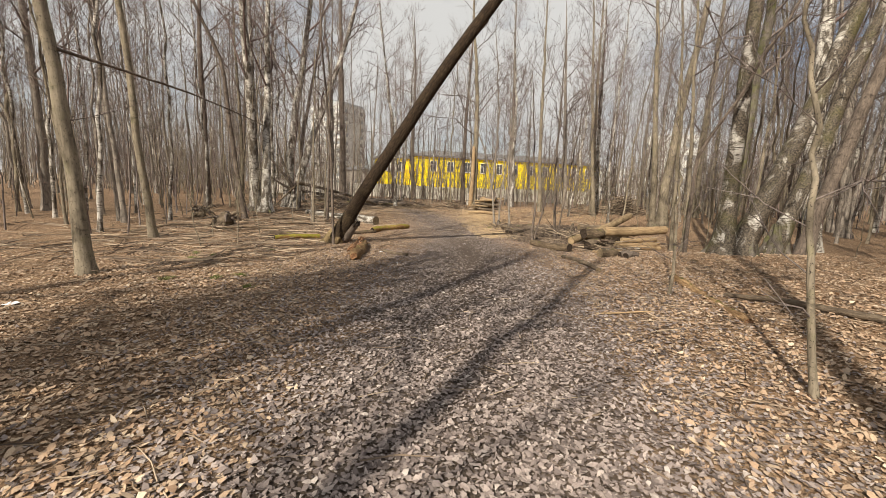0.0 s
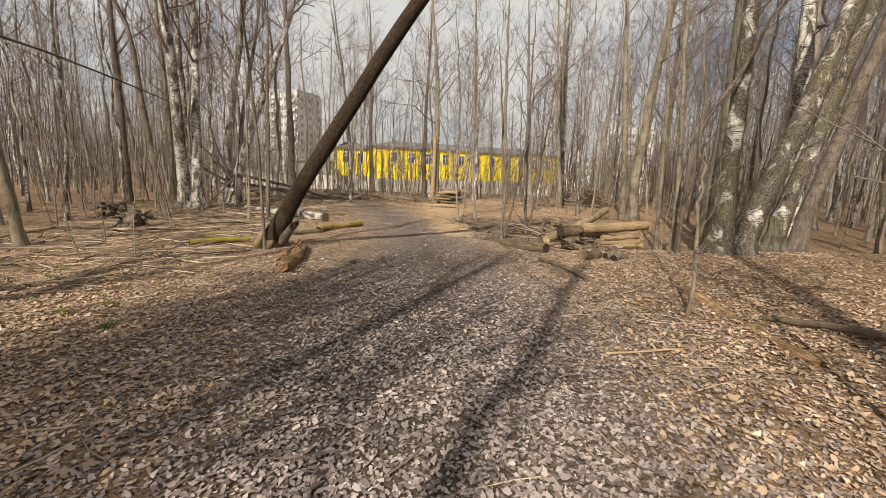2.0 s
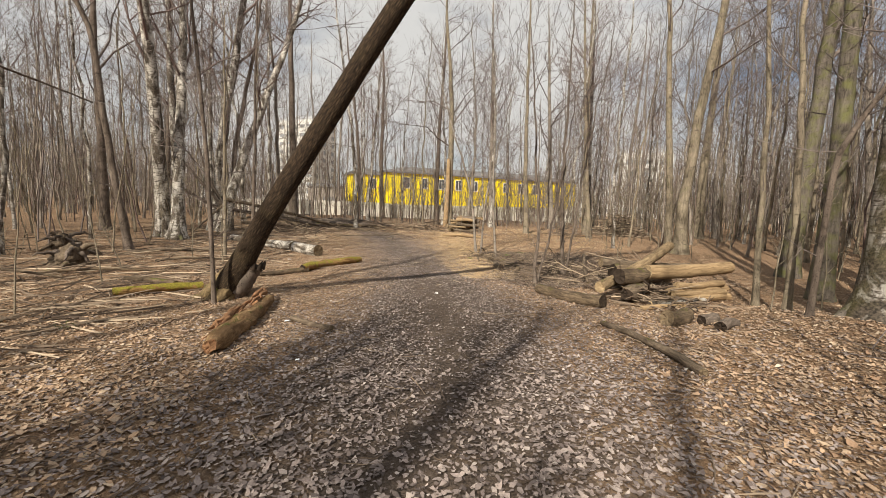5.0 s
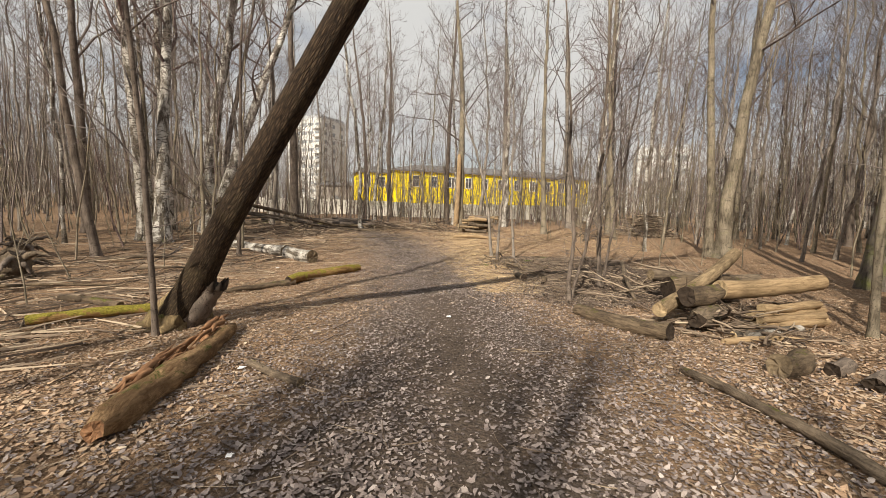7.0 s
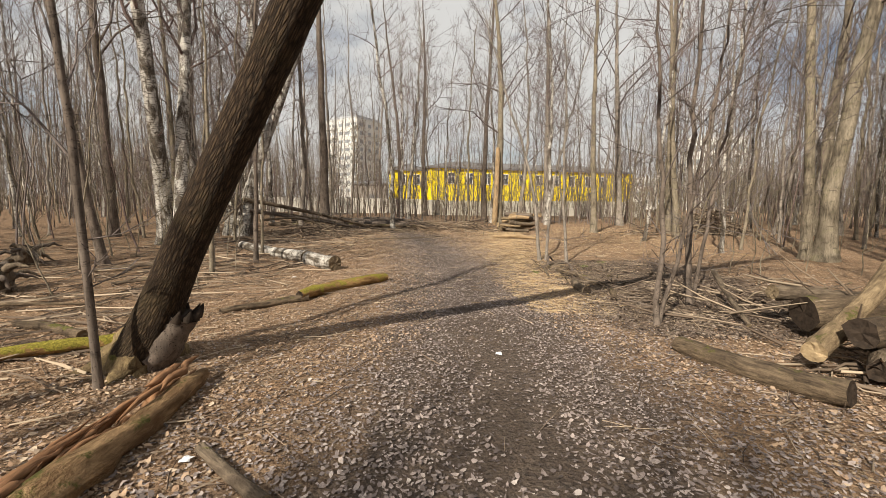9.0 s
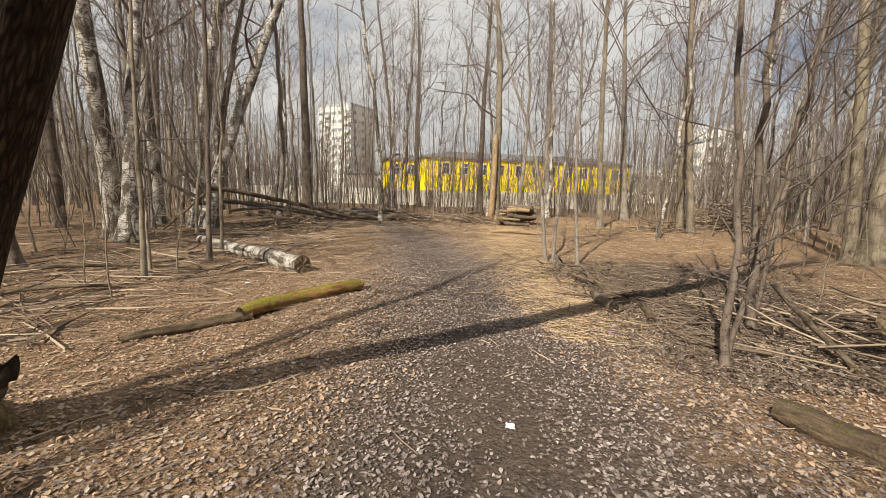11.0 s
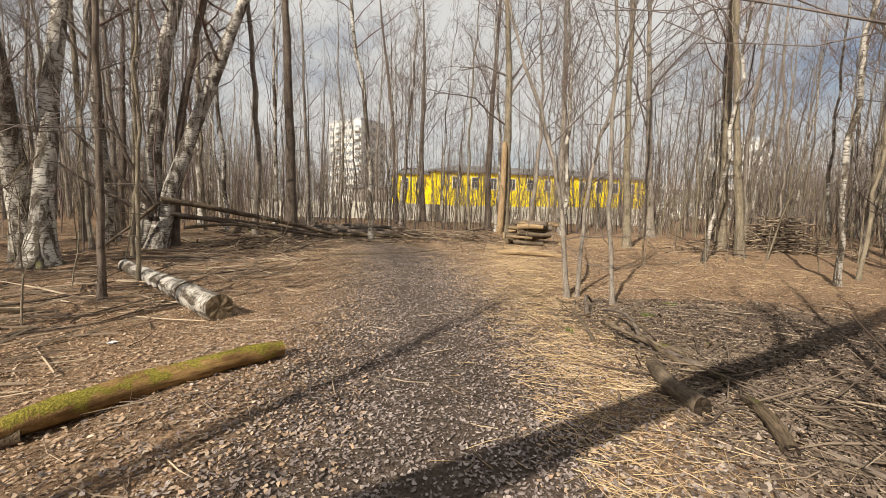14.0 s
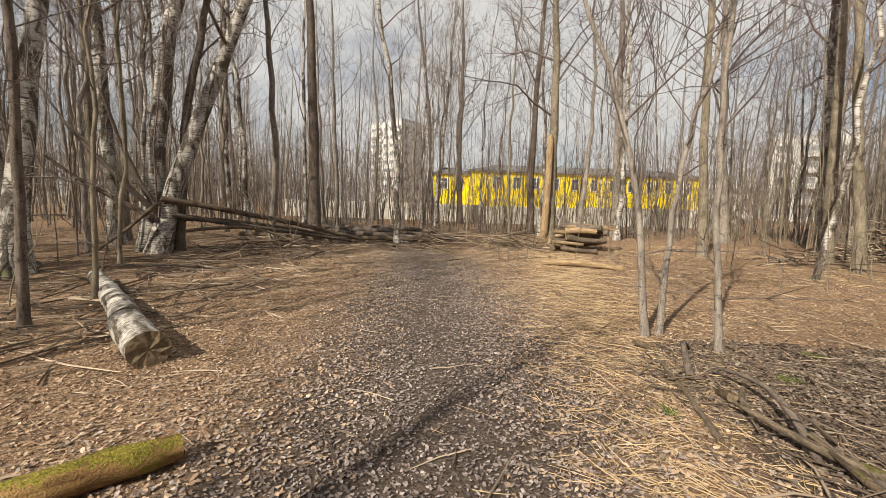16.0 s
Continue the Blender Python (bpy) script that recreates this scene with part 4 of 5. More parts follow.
log((3.97, 11.12, 0.20), (4.55, 11.5, 0.22), 0.16, 0.13, material=OLD_LOG, cut=BLACK_ROT, rough=0.22, worn=0.3, label="short rotten log under the heap", group=PILE)
log((4.19, 10.73, 0.12), (5.36, 11.03, 0.15), 0.055, 0.05, material=BARK_BIRCH, cut=CUT_FRESH, label="thin white birch log before the heap", group=PILE)
log((3.94, 10.57, 0.09), (5.0, 10.63, 0.12), 0.04, 0.035, material=PEELED, cut=CUT_FRESH, label="thin pale pole before the heap", group=PILE)
ground_log(3.72, 9.55, 4.12, 9.74, 0.125, 0.115, material=HALF_MOSS, cut=CUT_OLD, rough=0.07, sides=14, label="short sawn log lying on the leaves", group=PILE)
ground_log(4.15, 9.43, 4.45, 9.6, 0.075, 0.065, material=BARK_BROWN, cut=BLACK_ROT, rough=0.14, label="short dark log lying on the leaves", group=PILE)
ground_log(4.12, 9.05, 4.42, 9.2, 0.075, 0.06, material=BARK_BROWN, cut=BLACK_ROT, rough=0.14, label="short dark log lying on the leaves", group=PILE)
log((4.75, 15.0, 0.46), (4.0, 12.9, 0.10), 0.045, 0.03, material=OLD_LOG, label="thin bare pole leaning on the heap", name="pole", category="branch")
ground_log(2.9, 9.75, 3.08, 7.9, 0.04, 0.05, material=OLD_LOG, bend=0.03, label="long dead branch lying on the leaves", name="fallen_branch", category="branch")
# the sawn birch
ground_log(-2.80, 16.74, -3.66, 17.32, 0.19, 0.175, material=BARK_BIRCH, cut=CUT_OLD, rough=0.03, sides=18, label="sawn birch log with white bark", group="birch log")
ground_log(-3.72, 17.36, -6.5, 19.4, 0.165, 0.12, material=BARK_BIRCH, cut=CUT_OLD, rough=0.03, sides=18, label="sawn birch log with moss and white bark", group="birch log")
# mossy and broken logs
ground_log(-1.36, 15.55, -2.45, 13.8, 0.098, 0.11, lift=0.015, lift2=0.015, material=MOSS_LOG, cut=BLACK_ROT, rough=0.16, worn=0.35, label="fallen log thickly grown with bright green moss", bend=0.075)
ground_log(-2.35, 13.9, -3.25, 12.95, 0.07, 0.05, material=HALF_MOSS, cut=BLACK_ROT, rough=0.08, label="thin mossy log lying on dry leaves")
ground_log(-3.55, 11.55, -4.5, 10.75, 0.075, 0.06, material=MOSS_LOG, cut=BLACK_ROT, rough=0.07, label="thin moss-covered log beside the leaning tree")
ground_log(-4.1, 11.7, -5.1, 11.9, 0.06, 0.05, material=HALF_MOSS, label="thin mossy branch on the ground", name="fallen_branch", category="branch")


SIDE = -1


def broken_log():
    """A log that has split open, red and splintered."""
    rng = np.random.default_rng(8)
    ob = ground_log(-2.10, 10.85, -1.87, 8.45, 0.085, 0.125, material=RED_LOG, cut=ROTTEN, rough=0.24, worn=0.5, sides=16, name="broken_log", label="split rotten log with splintered red wood")
    for n in range(26):
        t = Tubes()
        s = np.linspace(0, 1, 7)
        a = rng.uniform(-0.15, 1.5)
        b = a + rng.uniform(0.35, 1.1)
        ang = rng.uniform(-1.9, -0.3) * SIDE
        out = rng.uniform(0.07, 0.19)
        path = np.stack((-math.sin(ang) * out * 1.2 + rng.normal(0, 0.016, 7) + rng.normal(0, 0.05) * s, math.cos(ang) * out + rng.normal(0, 0.01, 7) - 0.03 * s, a + (b - a) * s), 1)
        t.tube(path, np.array((0.004, 0.016, 0.026, 0.03, 0.026, 0.016, 0.004)) * rng.uniform(0.4, 1.5), 5, 0.35, rng)
        part("splinter", t.mesh("splinter", ROTTEN), ob, "splintered red rotten wood")


broken_log()
ground_log(-1.47, 9.84, -0.82, 9.42, 0.035, 0.045, material=OLD_LOG, label="short grey stick on the trail's edge", name="stick", category="branch")
ground_log(2.95, 15.0, 2.75, 14.25, 0.05, 0.055, material=HALF_MOSS, cut=BLACK_ROT, label="mossy rotten branch in the brush", name="fallen_branch", category="branch")
ground_log(2.2, 18.1, 2.1, 16.45, 0.02, 0.028, material=OLD_LOG, label="dead stick along the trail's edge", name="stick", category="branch")
ground_log(3.95, 6.8, 3.58, 4.55, 0.085, 0.075, lift=-0.03, lift2=-0.03, material=RED_LOG, cut=ROTTEN, rough=0.25, worn=0.5, bend=0.05, label="crumbling ochre rotten log sunk in the leaves")
ground_log(4.0, 5.6, 4.75, 3.9, 0.03, 0.045, material=OLD_LOG, label="dark fallen branch on the leaves", name="fallen_branch", category="branch")
ground_log(2.04, 5.16, 2.72, 5.04, 0.012, 0.009, material=PEELED, label="pale stick lying on the leaves", name="stick", category="branch")
ground_log(1.4, 24.1, 3.3, 23.9, 0.085, 0.07, material=PEELED, rough=0.12, label="pale rotten log on straw beside the trail")
ground_log(-3.6, 22.6, -0.5, 24.6, 0.035, 0.03, material=OLD_LOG, bend=0.1, label="long thin pole across the trail", name="pole", category="branch")
for n in range(9):
    y = 26.6 + 0.55 * n
    ground_log(-9.5 + 0.35 * n, y + 0.6, -2.2 + 0.2 * ((n * 7) % 5), y + 0.2 * ((n * 3) % 4), 0.09 + 0.02 * (n % 3), 0.06, lift=0.04 * (n % 4), lift2=0.03 * (n % 3), material=(OLD_LOG, HALF_MOSS, BARK_BROWN)[n % 3], bend=0.12, label="long felled stem lying across the forest floor", group="felled stems", seed=n)
log((-5.6, 6.1, 3.35), (-4.85, 11.0, 3.0), 0.024, 0.012, material=BARK_BROWN, bend=0.12, sides=6, label="long thin dead branch caught among the trees", name="dead_branch", category="branch")
for n, (x, y, x2, y2, r) in enumerate(((-7.4, 15.2, -4.9, 16.5, 0.035), (-6.6, 16.6, -4.2, 15.9, 0.025), (-8.2, 17.2, -5.6, 17.9, 0.04), (-6.0, 14.2, -4.6, 14.9, 0.03), (-7.6, 20.2, -4.8, 20.9, 0.03), (-6.9, 12.2, -5.0, 12.9, 0.03), (-8.4, 10.8, -6.2, 11.9, 0.035), (-5.6, 9.0, -4.5, 9.5, 0.022), (5.0, 8.1, 6.9, 7.4, 0.03), (3.4, 16.2, 4.9, 15.2, 0.025), (3.0, 14.3, 3.5, 12.9, 0.022), (6.4, 15.0, 8.6, 16.4, 0.035))):
    ground_log(x, y, x2, y2, r, r * 0.6, material=(OLD_LOG, BARK_BROWN, HALF_MOSS)[n % 3], bend=0.09, sides=7, seed=n, label="fallen dead branch lying on the leaf litter", name="fallen_branch", category="branch", group="fallen branches")
log((2.02, 32.7, 0.2), (2.1, 32.75, 4.9), 0.17, 0.14, material=PEELED, cut=CUT_OLD, rough=0.1, worn=0.3, bend=0.05, label="pale broken trunk without bark standing upright", name="snag", category="tree")
# limbs torn from the birch clump
log((-8.1, 22.4, 1.6), (-4.3, 26.6, 0.33), 0.085, 0.06, material=OLD_LOG, bend=0.05, label="torn limb hanging down from a birch", name="torn_limb", category="branch", group="torn limbs")
log((-8.0, 22.6, 1.2), (-4.9, 26.9, 0.28), 0.07, 0.05, material=BARK_BROWN, bend=0.06, label="torn limb hanging down from a birch", name="torn_limb", category="branch", group="torn limbs", seed=4)
log((-7.9, 22.8, 1.1), (-5.4, 27.3, 0.3), 0.06, 0.04, material=OLD_LOG, bend=0.08, label="torn limb hanging down from a birch", name="torn_limb", category="branch", group="torn limbs", seed=6)
log((-8.0, 22.2, 1.5), (-8.9, 21.2, 0.25), 0.05, 0.03, material=OLD_LOG, bend=0.1, label="torn limb hanging down from a birch", name="torn_limb", category="branch", group="torn limbs", seed=20)
log((-7.6, 22.6, 0.8), (-5.2, 24.6, 0.2), 0.05, 0.03, material=OLD_LOG, bend=0.25, label="torn limb hanging down from a birch", name="torn_limb", category="branch", group="torn limbs", seed=8)
log((-8.2, 22.3, 1.3), (-9.5, 21.3, 3.3), 0.075, 0.03, material=BARK_BROWN, bend=0.12, label="dead limb sticking up from a birch", name="torn_limb", category="branch", group="torn limbs", seed=10)
log((-8.2, 22.3, 1.4), (-8.9, 21.7, 4.1), 0.065, 0.03, material=BARK_BROWN, bend=0.12, label="dead limb sticking up from a birch", name="torn_limb", category="branch", group="torn limbs", seed=12)
log((-8.3, 22.2, 1.2), (-9.9, 21.2, 2.5), 0.065, 0.03, material=BARK_BROWN, bend=0.12, label="dead limb sticking up from a birch", name="torn_limb", category="branch", group="torn limbs", seed=14)


def wood_stack():
    rng = np.random.default_rng(77)
    base = float(height(3, 27.8))
    for row in range(5):
        for n in range(5 - row // 2):
            x, y, z = 2.0 + rng.uniform(-0.25, 0.35) + 0.06 * row, 27.2 + 0.3 * n + 0.08 * row, base + 0.14 + 0.17 * row + rng.normal(0, 0.02)
            r, turn = rng.uniform(0.055, 0.125), rng.normal(0.15, 0.4)
            l = rng.uniform(0.9, 1.7)
            log((x, y, z), (x + l * math.cos(turn), y + l * math.sin(turn), z + rng.normal(0, 0.09)), r, r * rng.uniform(0.75, 1.0), material=(OLD_LOG, TAN_LOG, PEELED, BARK_BROWN)[int(rng.integers(0, 4))], cut=(CUT_FRESH, CUT_OLD)[int(rng.integers(0, 2))], label="log in a rough stack at the clearing's end", group="logs of the far stack", seed=n + row * 10, rough=0.1)


wood_stack()


def stump(x, y, r, tall, label):
    """A torn-out stump: a leaning core and roots that claw upward."""
    rng = np.random.default_rng(int(abs(x * 31 + y * 7)))
    ob = new("stump")
    t = Tubes()
    h = np.linspace(-0.1, tall, 9)
    ring = t.tube(np.stack((0.5 * h, 0.2 * h, h), 1), r * (1.25 - 0.55 * (h / tall) ** 2), 13, 0.28, rng)
    part("core", t.mesh("core", OLD_LOG), ob)
    part("broken_top", end_face(ring[-1], 1, BLACK_ROT, rng), ob, "dark rotten broken top")
    for n in range(13):
        a = n * 0.52 + rng.random() * 0.5
        root = Tubes()
        s = np.linspace(0, 1, 7)
        l, up = rng.uniform(0.2, 0.55), rng.uniform(-0.1, 0.35)
        z = rng.uniform(0.2, 0.9) * tall
        path = np.stack((0.5 * z + math.cos(a) * (0.6 * r + l * s), 0.2 * z + math.sin(a) * (0.6 * r + l * s), np.maximum(z + up * s - (0.3 * s) ** 2 * 3, 0.02)), 1) + rng.normal(0, 0.018, (7, 3))
        root.tube(path, 0.055 * (1 - s) ** 0.7 + 0.008, 6, 0.15, rng)
        part("root", root.mesh("root", (OLD_LOG, BARK_BROWN)[n % 2]), ob)
    ob.location = (x, y, float(height(x, y)))
    return tagged(ob, label, "stump")


# dark dead branches heaped beside the straw
heap_rng = np.random.default_rng(77)
for n in range(9):
    f = n / 8.0
    bx, by = 2.45 + 0.7 * f + heap_rng.normal(0, 0.3), 18.1 - 2.2 * f
    half, turn = heap_rng.uniform(0.35, 0.8), heap_rng.normal(1.85, 0.35)
    ground_log(bx - half * math.cos(turn), by - half * math.sin(turn), bx + half * math.cos(turn), by + half * math.sin(turn), 0.02 + 0.025 * heap_rng.random(), 0.015, lift=0.05 * heap_rng.random(), lift2=0.16 * heap_rng.random(), material=(OLD_LOG, BARK_BROWN, HALF_MOSS)[n % 3], bend=0.1, sides=7, seed=n + 300, label="dark dead branch heaped beside the dry straw", name="fallen_branch", category="branch", group="fallen branches")

ground_log(2.48, 15.75, 2.42, 14.75, 0.065, 0.08, material=OLD_LOG, cut=BLACK_ROT, rough=0.12, bend=0.05, label="grey barkless log half sunk in dark leaves")
stump(-7.3, 13.3, 0.22, 0.42, "upturned mossy stump with dark roots")
stump(-9.6, 15.8, 0.16, 0.4, "rotten stump on the leafy forest floor")


# ---- litter ----
def leaves(name, count, spots, material, size, tilt, label):
    """Single curled leaves strewn over the ground."""
    rng = np.random.default_rng(len(name) + count)
    x, y = spots(rng, count)
    n = len(x)
    s = size[0] + (size[1] - size[0]) * rng.random(n) ** 1.6
    s = s * (1 - 0.3 * ease(7.0, 12.0, y))
    a, roll, lift = rng.uniform(0, 6.283, n), rng.normal(0, tilt, n), rng.normal(0, tilt, n)
    shape = np.zeros((n, 6, 3))
    slim, curl = rng.uniform(0.55, 0.85, n), rng.normal(0.04, 0.10, n)
    for k in range(6):
        turn = (k + rng.uniform(-0.12, 0.12, n)) * 2 * math.pi / 6
        out = rng.uniform(0.28, 0.58, n) * (1.15 if k % 3 == 0 else 0.94)
        shape[:, k] = np.stack((out * np.cos(turn), slim * out * np.sin(turn), curl * (1 if k % 3 == 0 else -0.4) + rng.normal(0, 0.05, n)), 1)
    shape *= s[:, None, None]
    z = shape[..., 2] + shape[..., 1] * np.sin(roll)[:, None] + shape[..., 0] * np.sin(lift)[:, None]
    px = shape[..., 0] * np.cos(a)[:, None] - shape[..., 1] * np.sin(a)[:, None] + x[:, None]
    py = shape[..., 0] * np.sin(a)[:, None] + shape[..., 1] * np.cos(a)[:, None] + y[:, None]
    z = z - np.minimum(z.min(1), 0)[:, None] * 0.7 + (height(x, y) + rng.uniform(0.0, 0.018, n))[:, None]
    v = np.stack((px, py, z), 2).reshape(-1, 3)
    k = (np.arange(n) * 6)[:, None]
    f = np.concatenate([k + np.array(q) for q in ((0, 1, 5), (1, 2, 5), (2, 4, 5), (2, 3, 4))])
    tagged(new(name, mesh_from(name, v, f, material, True)), label, "leaves", kind="stuff")


def on_trail(rng, n):
    y = 26 * rng.random(n) ** 1.2 - 1.0 + rng.normal(0, 1.1, n)
    x = trail(y) + rng.normal(0.15, 1.0 + 0.9 * np.exp(-((y - 8) / 5.0) ** 2), n)
    keep = rng.random(n) > (0.35 + 0.5 * ease(5.0, 9.0, y) - 0.35 * ease(11.0, 14.0, y)) * np.exp(-((x - trail(y) - 0.12 * np.sin(y * 0.9)) / (0.46 + 0.12 * np.sin(y * 2.1))) ** 2)
    keep &= rng.random(n) > 0.12 * ease(10.0, 13.0, y)
    return x[keep], y[keep]


def beside_trail(rng, n):
    y = 33 * rng.random(n) ** 1.12 - 2 + rng.normal(0, 1.5, n)
    x = trail(y) + rng.choice((-1, 1), n) * (1.0 - 0.7 * ease(10.0, 13.0, y) + 0.9 * np.exp(-((y - 8) / 5.0) ** 2) + rng.gamma(1.7, 2.0, n))
    # fewer tan leaves where shade is painted
    in_shade = (x > 2.2 + 0.25 * np.sin(y * 1.7)) & (x < 6) & (y > 12.5) & (y < 18.6)
    keep = (np.abs(x) < 16) & (~in_shade | (rng.random(n) < 0.3))
    return x[keep], y[keep]


leaves("trodden_leaves", 190000, on_trail, LEAF_PATH, (0.022, 0.066), 0.18, "grey-brown trodden leaves on the trail")
leaves("dry_leaves", 210000, beside_trail, LEAF_WOOD, (0.024, 0.074), 0.2, "tan dry leaves covering the forest floor")


# dark leaves that paint the shade right of the trail
def shade_spots(rng, n):
    y = rng.uniform(12.4, 18.8, n)
    return 2.2 + rng.gamma(2.2, 0.75, n) + 0.35 * np.sin(y * 1.7), y


leaves("damp_leaves", 40000, shade_spots, LEAF_SHADED, (0.03, 0.09), 0.25, "dark litter beside the trail, with shade in its colour")


def strewn(name, count, spots, length, thick, material, label, category, lie=0.08):
    """Thin stalks strewn over the ground, as three-sided slivers."""
    rng = np.random.default_rng(count)
    x, y = spots(rng, count)
    n = len(x)
    l, a = rng.uniform(*length, n) / 2, rng.uniform(0, 6.283, n)
    tip = np.abs(rng.normal(0, lie, n)) * l * 2
    r = rng.uniform(*thick, n)
    kink = rng.normal(0, 0.10, n) * l
    dx, dy = np.cos(a), np.sin(a)
    z = height(x, y) + 0.012
    v = np.zeros((n, 3, 3, 3))
    for j, (along, up, wide) in enumerate(((-1, 0.0, 1.0), (0, 0.3, 1.0), (1, 1.0, 0.35))):
        cx, cy = x + dx * l * along - dy * (kink if j == 1 else 0), y + dy * l * along + dx * (kink if j == 1 else 0)
        for i, (sx, sz) in enumerate(((-1, 0), (1, 0), (0, 1.6))):
            v[:, j, i] = np.stack((cx - dy * r * wide * sx, cy + dx * r * wide * sx, z + tip * up + r * sz * wide), 1)
    k = (np.arange(n) * 9)[:, None]
    f = np.concatenate([k + np.array((b + i, b + (i + 1) % 3, b + 3 + (i + 1) % 3, b + 3 + i)) for b in (0, 3) for i in range(3)])
    tagged(new(name, mesh_from(name, v.reshape(-1, 3), f, material, False)), label, category, kind="stuff")


def straw_spots(rng, n):
    y = rng.uniform(13.5, 27, n)
    x = 1.7 + 0.02 * (y - 14) + rng.normal(0, 0.55, n)
    far = rng.random(n) < 0.45
    y = np.where(far, rng.uniform(19.5, 30, n), y)
    x = np.where(far, rng.uniform(-4.5, 9, n), x)
    keep = (np.abs(x - trail(y)) > 0.8) | (rng.random(n) < 0.12)
    return x[keep], y[keep]


def anywhere(rng, n):
    y = 30 * rng.random(n) - 0.5
    x = trail(y) + rng.normal(0, 4.5, n)
    keep = (np.abs(x - trail(y)) > 1.7) | (rng.random(n) < 0.2)
    return x[keep], y[keep]


def brush_spots(rng, n):
    y = rng.uniform(12.8, 18.5, n)
    return 2.4 + rng.gamma(1.8, 0.8, n), y


strewn("straw", 8500, straw_spots, (0.08, 0.36), (0.0015, 0.003), STRAW, "pale dry grass stalks flattened on the ground", "straw")
strewn("twigs", 8200, anywhere, (0.08, 0.5), (0.0018, 0.006), STICKS, "dead twigs strewn over the leaves", "twigs")
def left_floor(rng, n):
    y = rng.uniform(7, 27, n)
    return -3.4 - rng.gamma(1.6, 2.2, n) - 0.1 * np.maximum(y - 20, 0), y


strewn("fallen_sticks", 1500, left_floor, (0.3, 1.5), (0.004, 0.014), STICKS, "dead sticks lying about the forest floor", "twigs", 0.06)
strewn("brush", 1300, brush_spots, (0.12, 0.5), (0.0014, 0.0045), STICKS, "tangled dead brush beside the trail", "brush", 0.08)


def brush_heap(x, y, wide, tall, count, label, seed, material=None, thick=0.022):
    rng = np.random.default_rng(seed)
    t = Tubes()
    z0 = float(height(x, y))
    for n in range(count):
        p = np.array((rng.normal(0, wide * 0.35), rng.normal(0, wide * 0.3), 0))
        p[2] = tall * math.exp(-(p[0] ** 2 + p[1] ** 2) / (wide * 0.45) ** 2) * rng.random() + 0.01
        d = np.array((rng.normal(), rng.normal(), rng.normal(0.0, 0.25)))
        d /= np.linalg.norm(d)
        l = rng.uniform(0.3, 1.0) * wide * 0.6
        q = p + d * l
        q[2] = max(q[2], 0.01)
        m = (p + q) / 2 + rng.normal(0, 0.04, 3)
        r = rng.uniform(0.25, 1.0) * thick
        t.tube((p, m, q), (r, r * 0.85, r * 0.4), 4)
    ob = new("brush_heap", t.mesh("brush_heap", material or STICKS))
    ob.location = (x, y, z0)
    return tagged(ob, label, "brush", kind="stuff")


brush_heap(-1.9, 27.6, 2.4, 0.55, 160, "heap of cut branches at the trail's end", 1)
brush_heap(0.4, 28.6, 2.6, 0.5, 150, "heap of thin dead branches among saplings", 2)
brush_heap(11.8, 27.3, 1.7, 1.3, 1100, "rounded heap of dry brush under the trees", 3, thick=0.03)
# old brush row, coloured extra dark in place of shade
brush_heap(2.75, 16.3, 1.3, 0.10, 55, "dark brush along the trail's edge, darker still for shade", 11, DARK_STICKS, 0.013)
brush_heap(3.05, 15.3, 1.4, 0.10, 60, "dark brush along the trail's edge, darker still for shade", 12, DARK_STICKS, 0.013)
brush_heap(3.5, 14.3, 1.4, 0.10, 50, "dark brush along the trail's edge, darker still for shade", 13, DARK_STICKS, 0.013)
brush_heap(2.2, 17.6, 0.9, 0.08, 35, "dark brush along the trail's edge, darker still for shade", 14, DARK_STICKS, 0.012)
brush_heap(8.0, 25.5, 1.6, 0.5, 80, "low heap of dry brush under the trees", 4)
brush_heap(-6.2, 23.6, 2.6, 0.4, 110, "tangle of dead branches below the birches", 5)
brush_heap(4.5, 11.3, 1.2, 0.35, 120, "sticks and bark among the heaped logs", 8)
brush_heap(4.9, 10.5, 0.9, 0.10, 45, "broken sticks before the log heap", 9)
brush_heap(5.2, 13.6, 2.0, 0.5, 90, "dead branches behind the log heap", 6)


def scrap(x, y, size, seed):
    rng = np.random.default_rng(seed)
    bm = bmesh.new()
    bmesh.ops.create_grid(bm, x_segments=4, y_segments=4, size=size)
    for v in bm.verts:
        v.co += Vector(rng.normal(0, size * 0.16, 3))
        v.co.z = abs(v.co.z)
    bmesh.ops.solidify(bm, geom=bm.faces[:], thickness=0.002)
    ob = new("paper_scrap", from_bm("paper_scrap", bm, PAPER))
    ob.location = (x, y, float(height(x, y)) + 0.02)
    tagged(ob, "crumpled white scrap of litter on leaves", "litter", "scraps of litter")


scrap(-5.0, 4.55, 0.06, 1)
scrap(0.62, 11.75, 0.035, 2)
scrap(-0.95, 8.35, 0.02, 3)
scrap(-3.3, 15.6, 0.035, 4)
scrap(-1.5, 9.75, 0.03, 5)


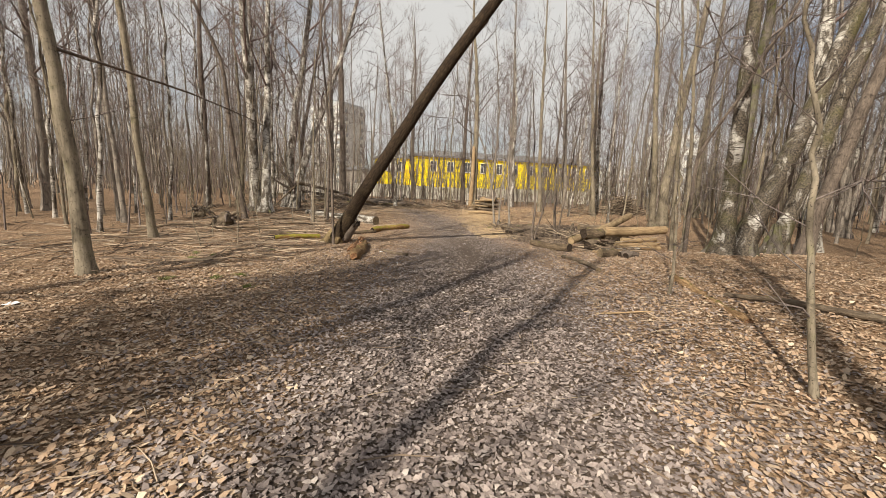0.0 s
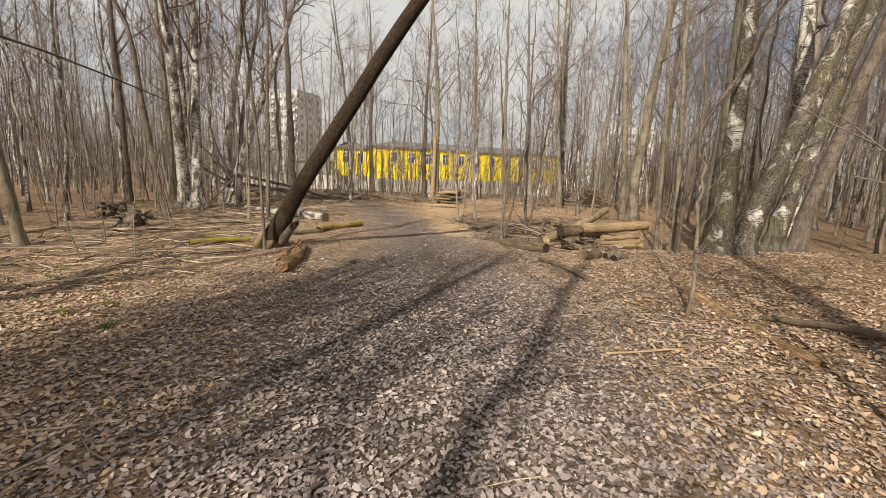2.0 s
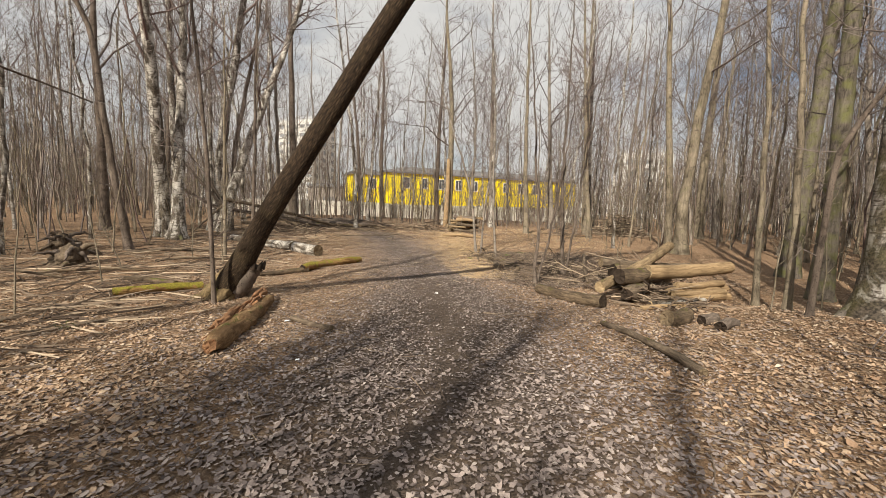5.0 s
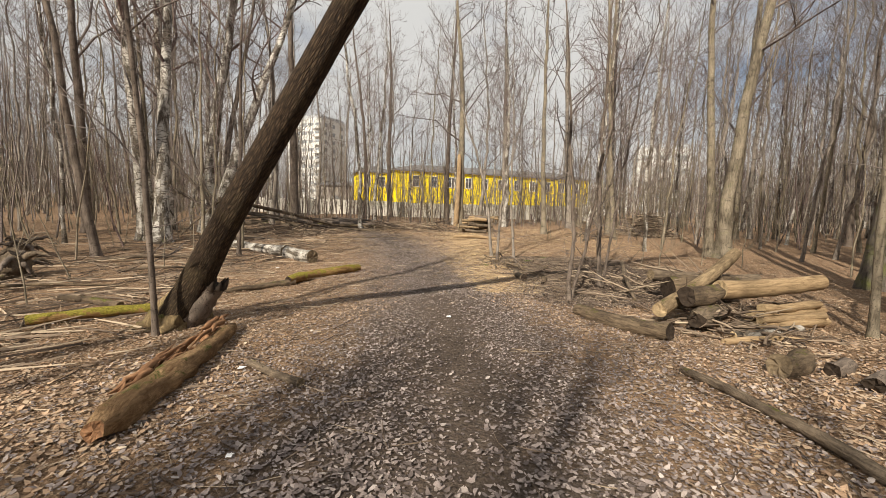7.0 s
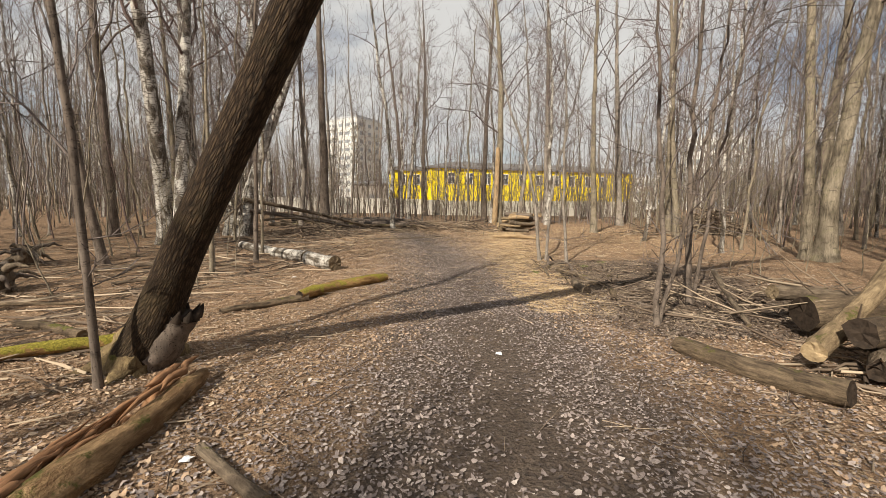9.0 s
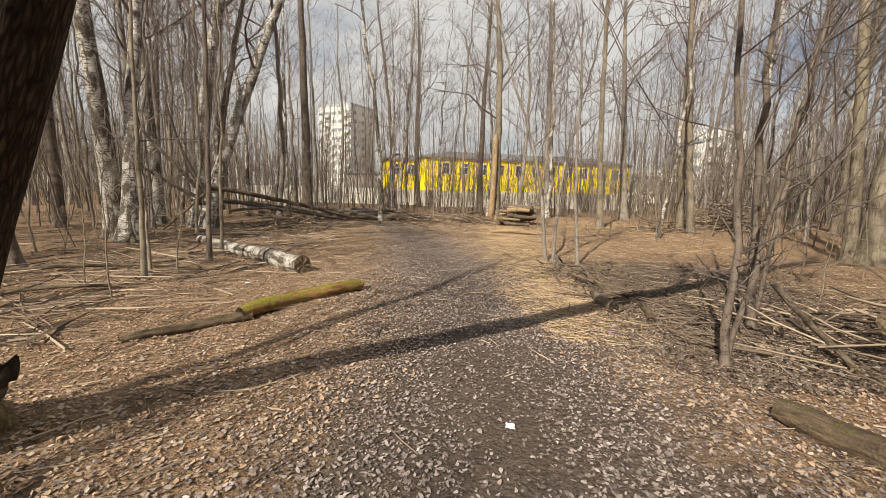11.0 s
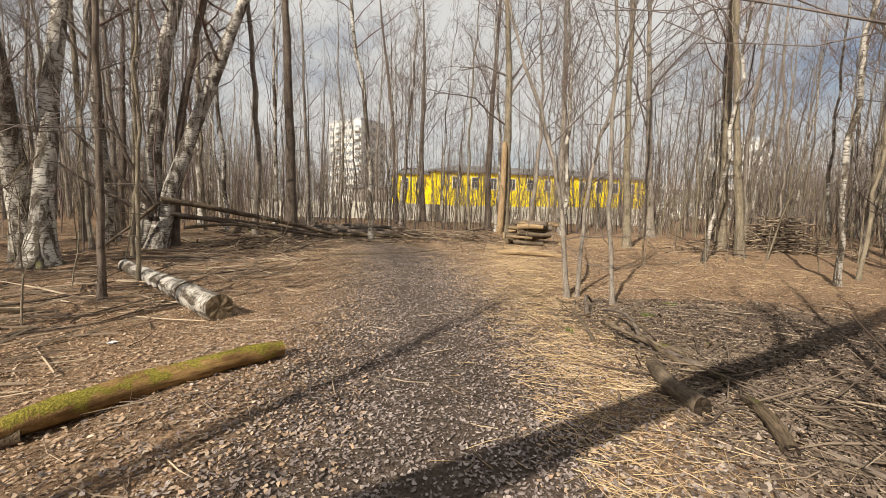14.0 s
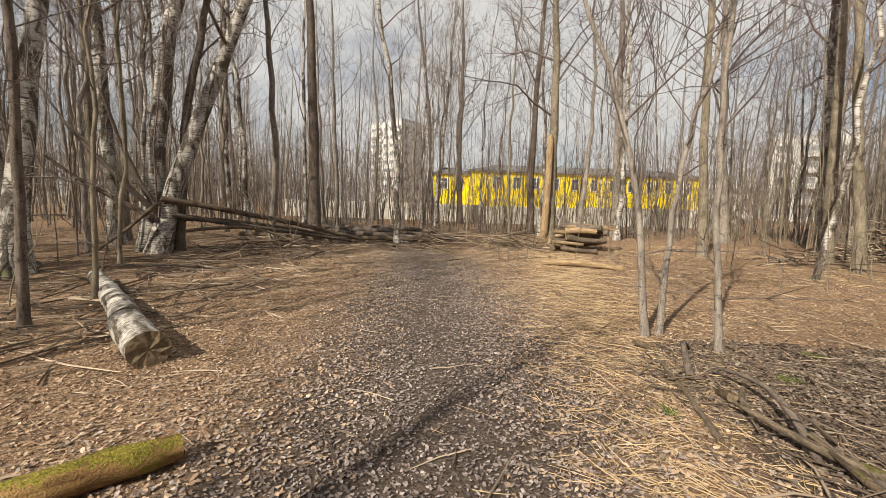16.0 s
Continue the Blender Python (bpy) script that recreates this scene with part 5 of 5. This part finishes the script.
def grass_tuft(x, y, size, seed):
    """A small green tuft that has started in the leaves."""
    rng = np.random.default_rng(seed)
    t = Tubes()
    for n in range(34):
        a, l = rng.random() * 6.28, rng.uniform(0.5, 1.0) * size
        p = np.array((rng.normal(0, size * 0.35), rng.normal(0, size * 0.35), 0.0))
        d = np.array((math.cos(a), math.sin(a), 0.0))
        t.tube((p, p + d * l * 0.35 + np.array((0, 0, l * 0.5)), p + d * l * 0.9 + np.array((0, 0, l * 0.45))), (0.0035, 0.003, 0.001), 3)
    ob = new("grass_tuft", t.mesh("grass_tuft", GREEN))
    ob.location = (x, y, float(height(x, y)))
    tagged(ob, "small green grass tuft among dead leaves", "grass", "grass tufts", "stuff")


for n, (x, y) in enumerate(((-4.9, 7.8), (-4.6, 8.1), (-5.1, 8.3), (-3.6, 6.3), (-3.4, 6.7), (-2.9, 5.9), (-3.9, 9.2), (-4.2, 6.0), (3.2, 17.6), (3.9, 18.4), (1.9, 16.8))):
    grass_tuft(x, y, 0.11, 500 + n)


def parked_van():
    ob = new("van")
    bm = bmesh.new()
    side = ((-2.2, 0.45), (2.2, 0.45), (2.2, 1.05), (1.75, 1.25), (1.15, 1.95), (-2.15, 2.0), (-2.2, 1.9))
    rows = [[bm.verts.new((x, y, z)) for x, z in side] for y in (-0.9, 0.9)]
    bm.faces.new(rows[0])
    bm.faces.new(rows[1][::-1])
    for i in range(len(side)):
        j = (i + 1) % len(side)
        bm.faces.new((rows[0][i], rows[0][j], rows[1][j], rows[1][i]))
    bmesh.ops.bevel(bm, geom=bm.edges[:], offset=0.05, segments=2, affect="EDGES")
    part("body", from_bm("body", bm, WHITE), ob)
    for x in (0.75, -0.4):
        p = part("window", box_mesh("window", (0.7, 1.83, 0.5), GLASS), ob)
        p.location = (x, 0, 1.55)
    for x in (-1.4, 1.4):
        for y in (-0.8, 0.8):
            bm = bmesh.new()
            bmesh.ops.create_cone(bm, cap_ends=True, segments=18, radius1=0.33, radius2=0.33, depth=0.22)
            bmesh.ops.bevel(bm, geom=bm.edges[:], offset=0.02, segments=1, affect="EDGES")
            w = part("wheel", from_bm("wheel", bm, BLACK_ROT), ob, "black tyre")
            w.matrix_basis = pose(x, y, 0.33, 90, 0, 0)
    ob.matrix_basis = at(25.6, 67.0, float(height(25.6, 67.0)), 8)
    tagged(ob, "white van parked beyond the wood", "van")


parked_van()
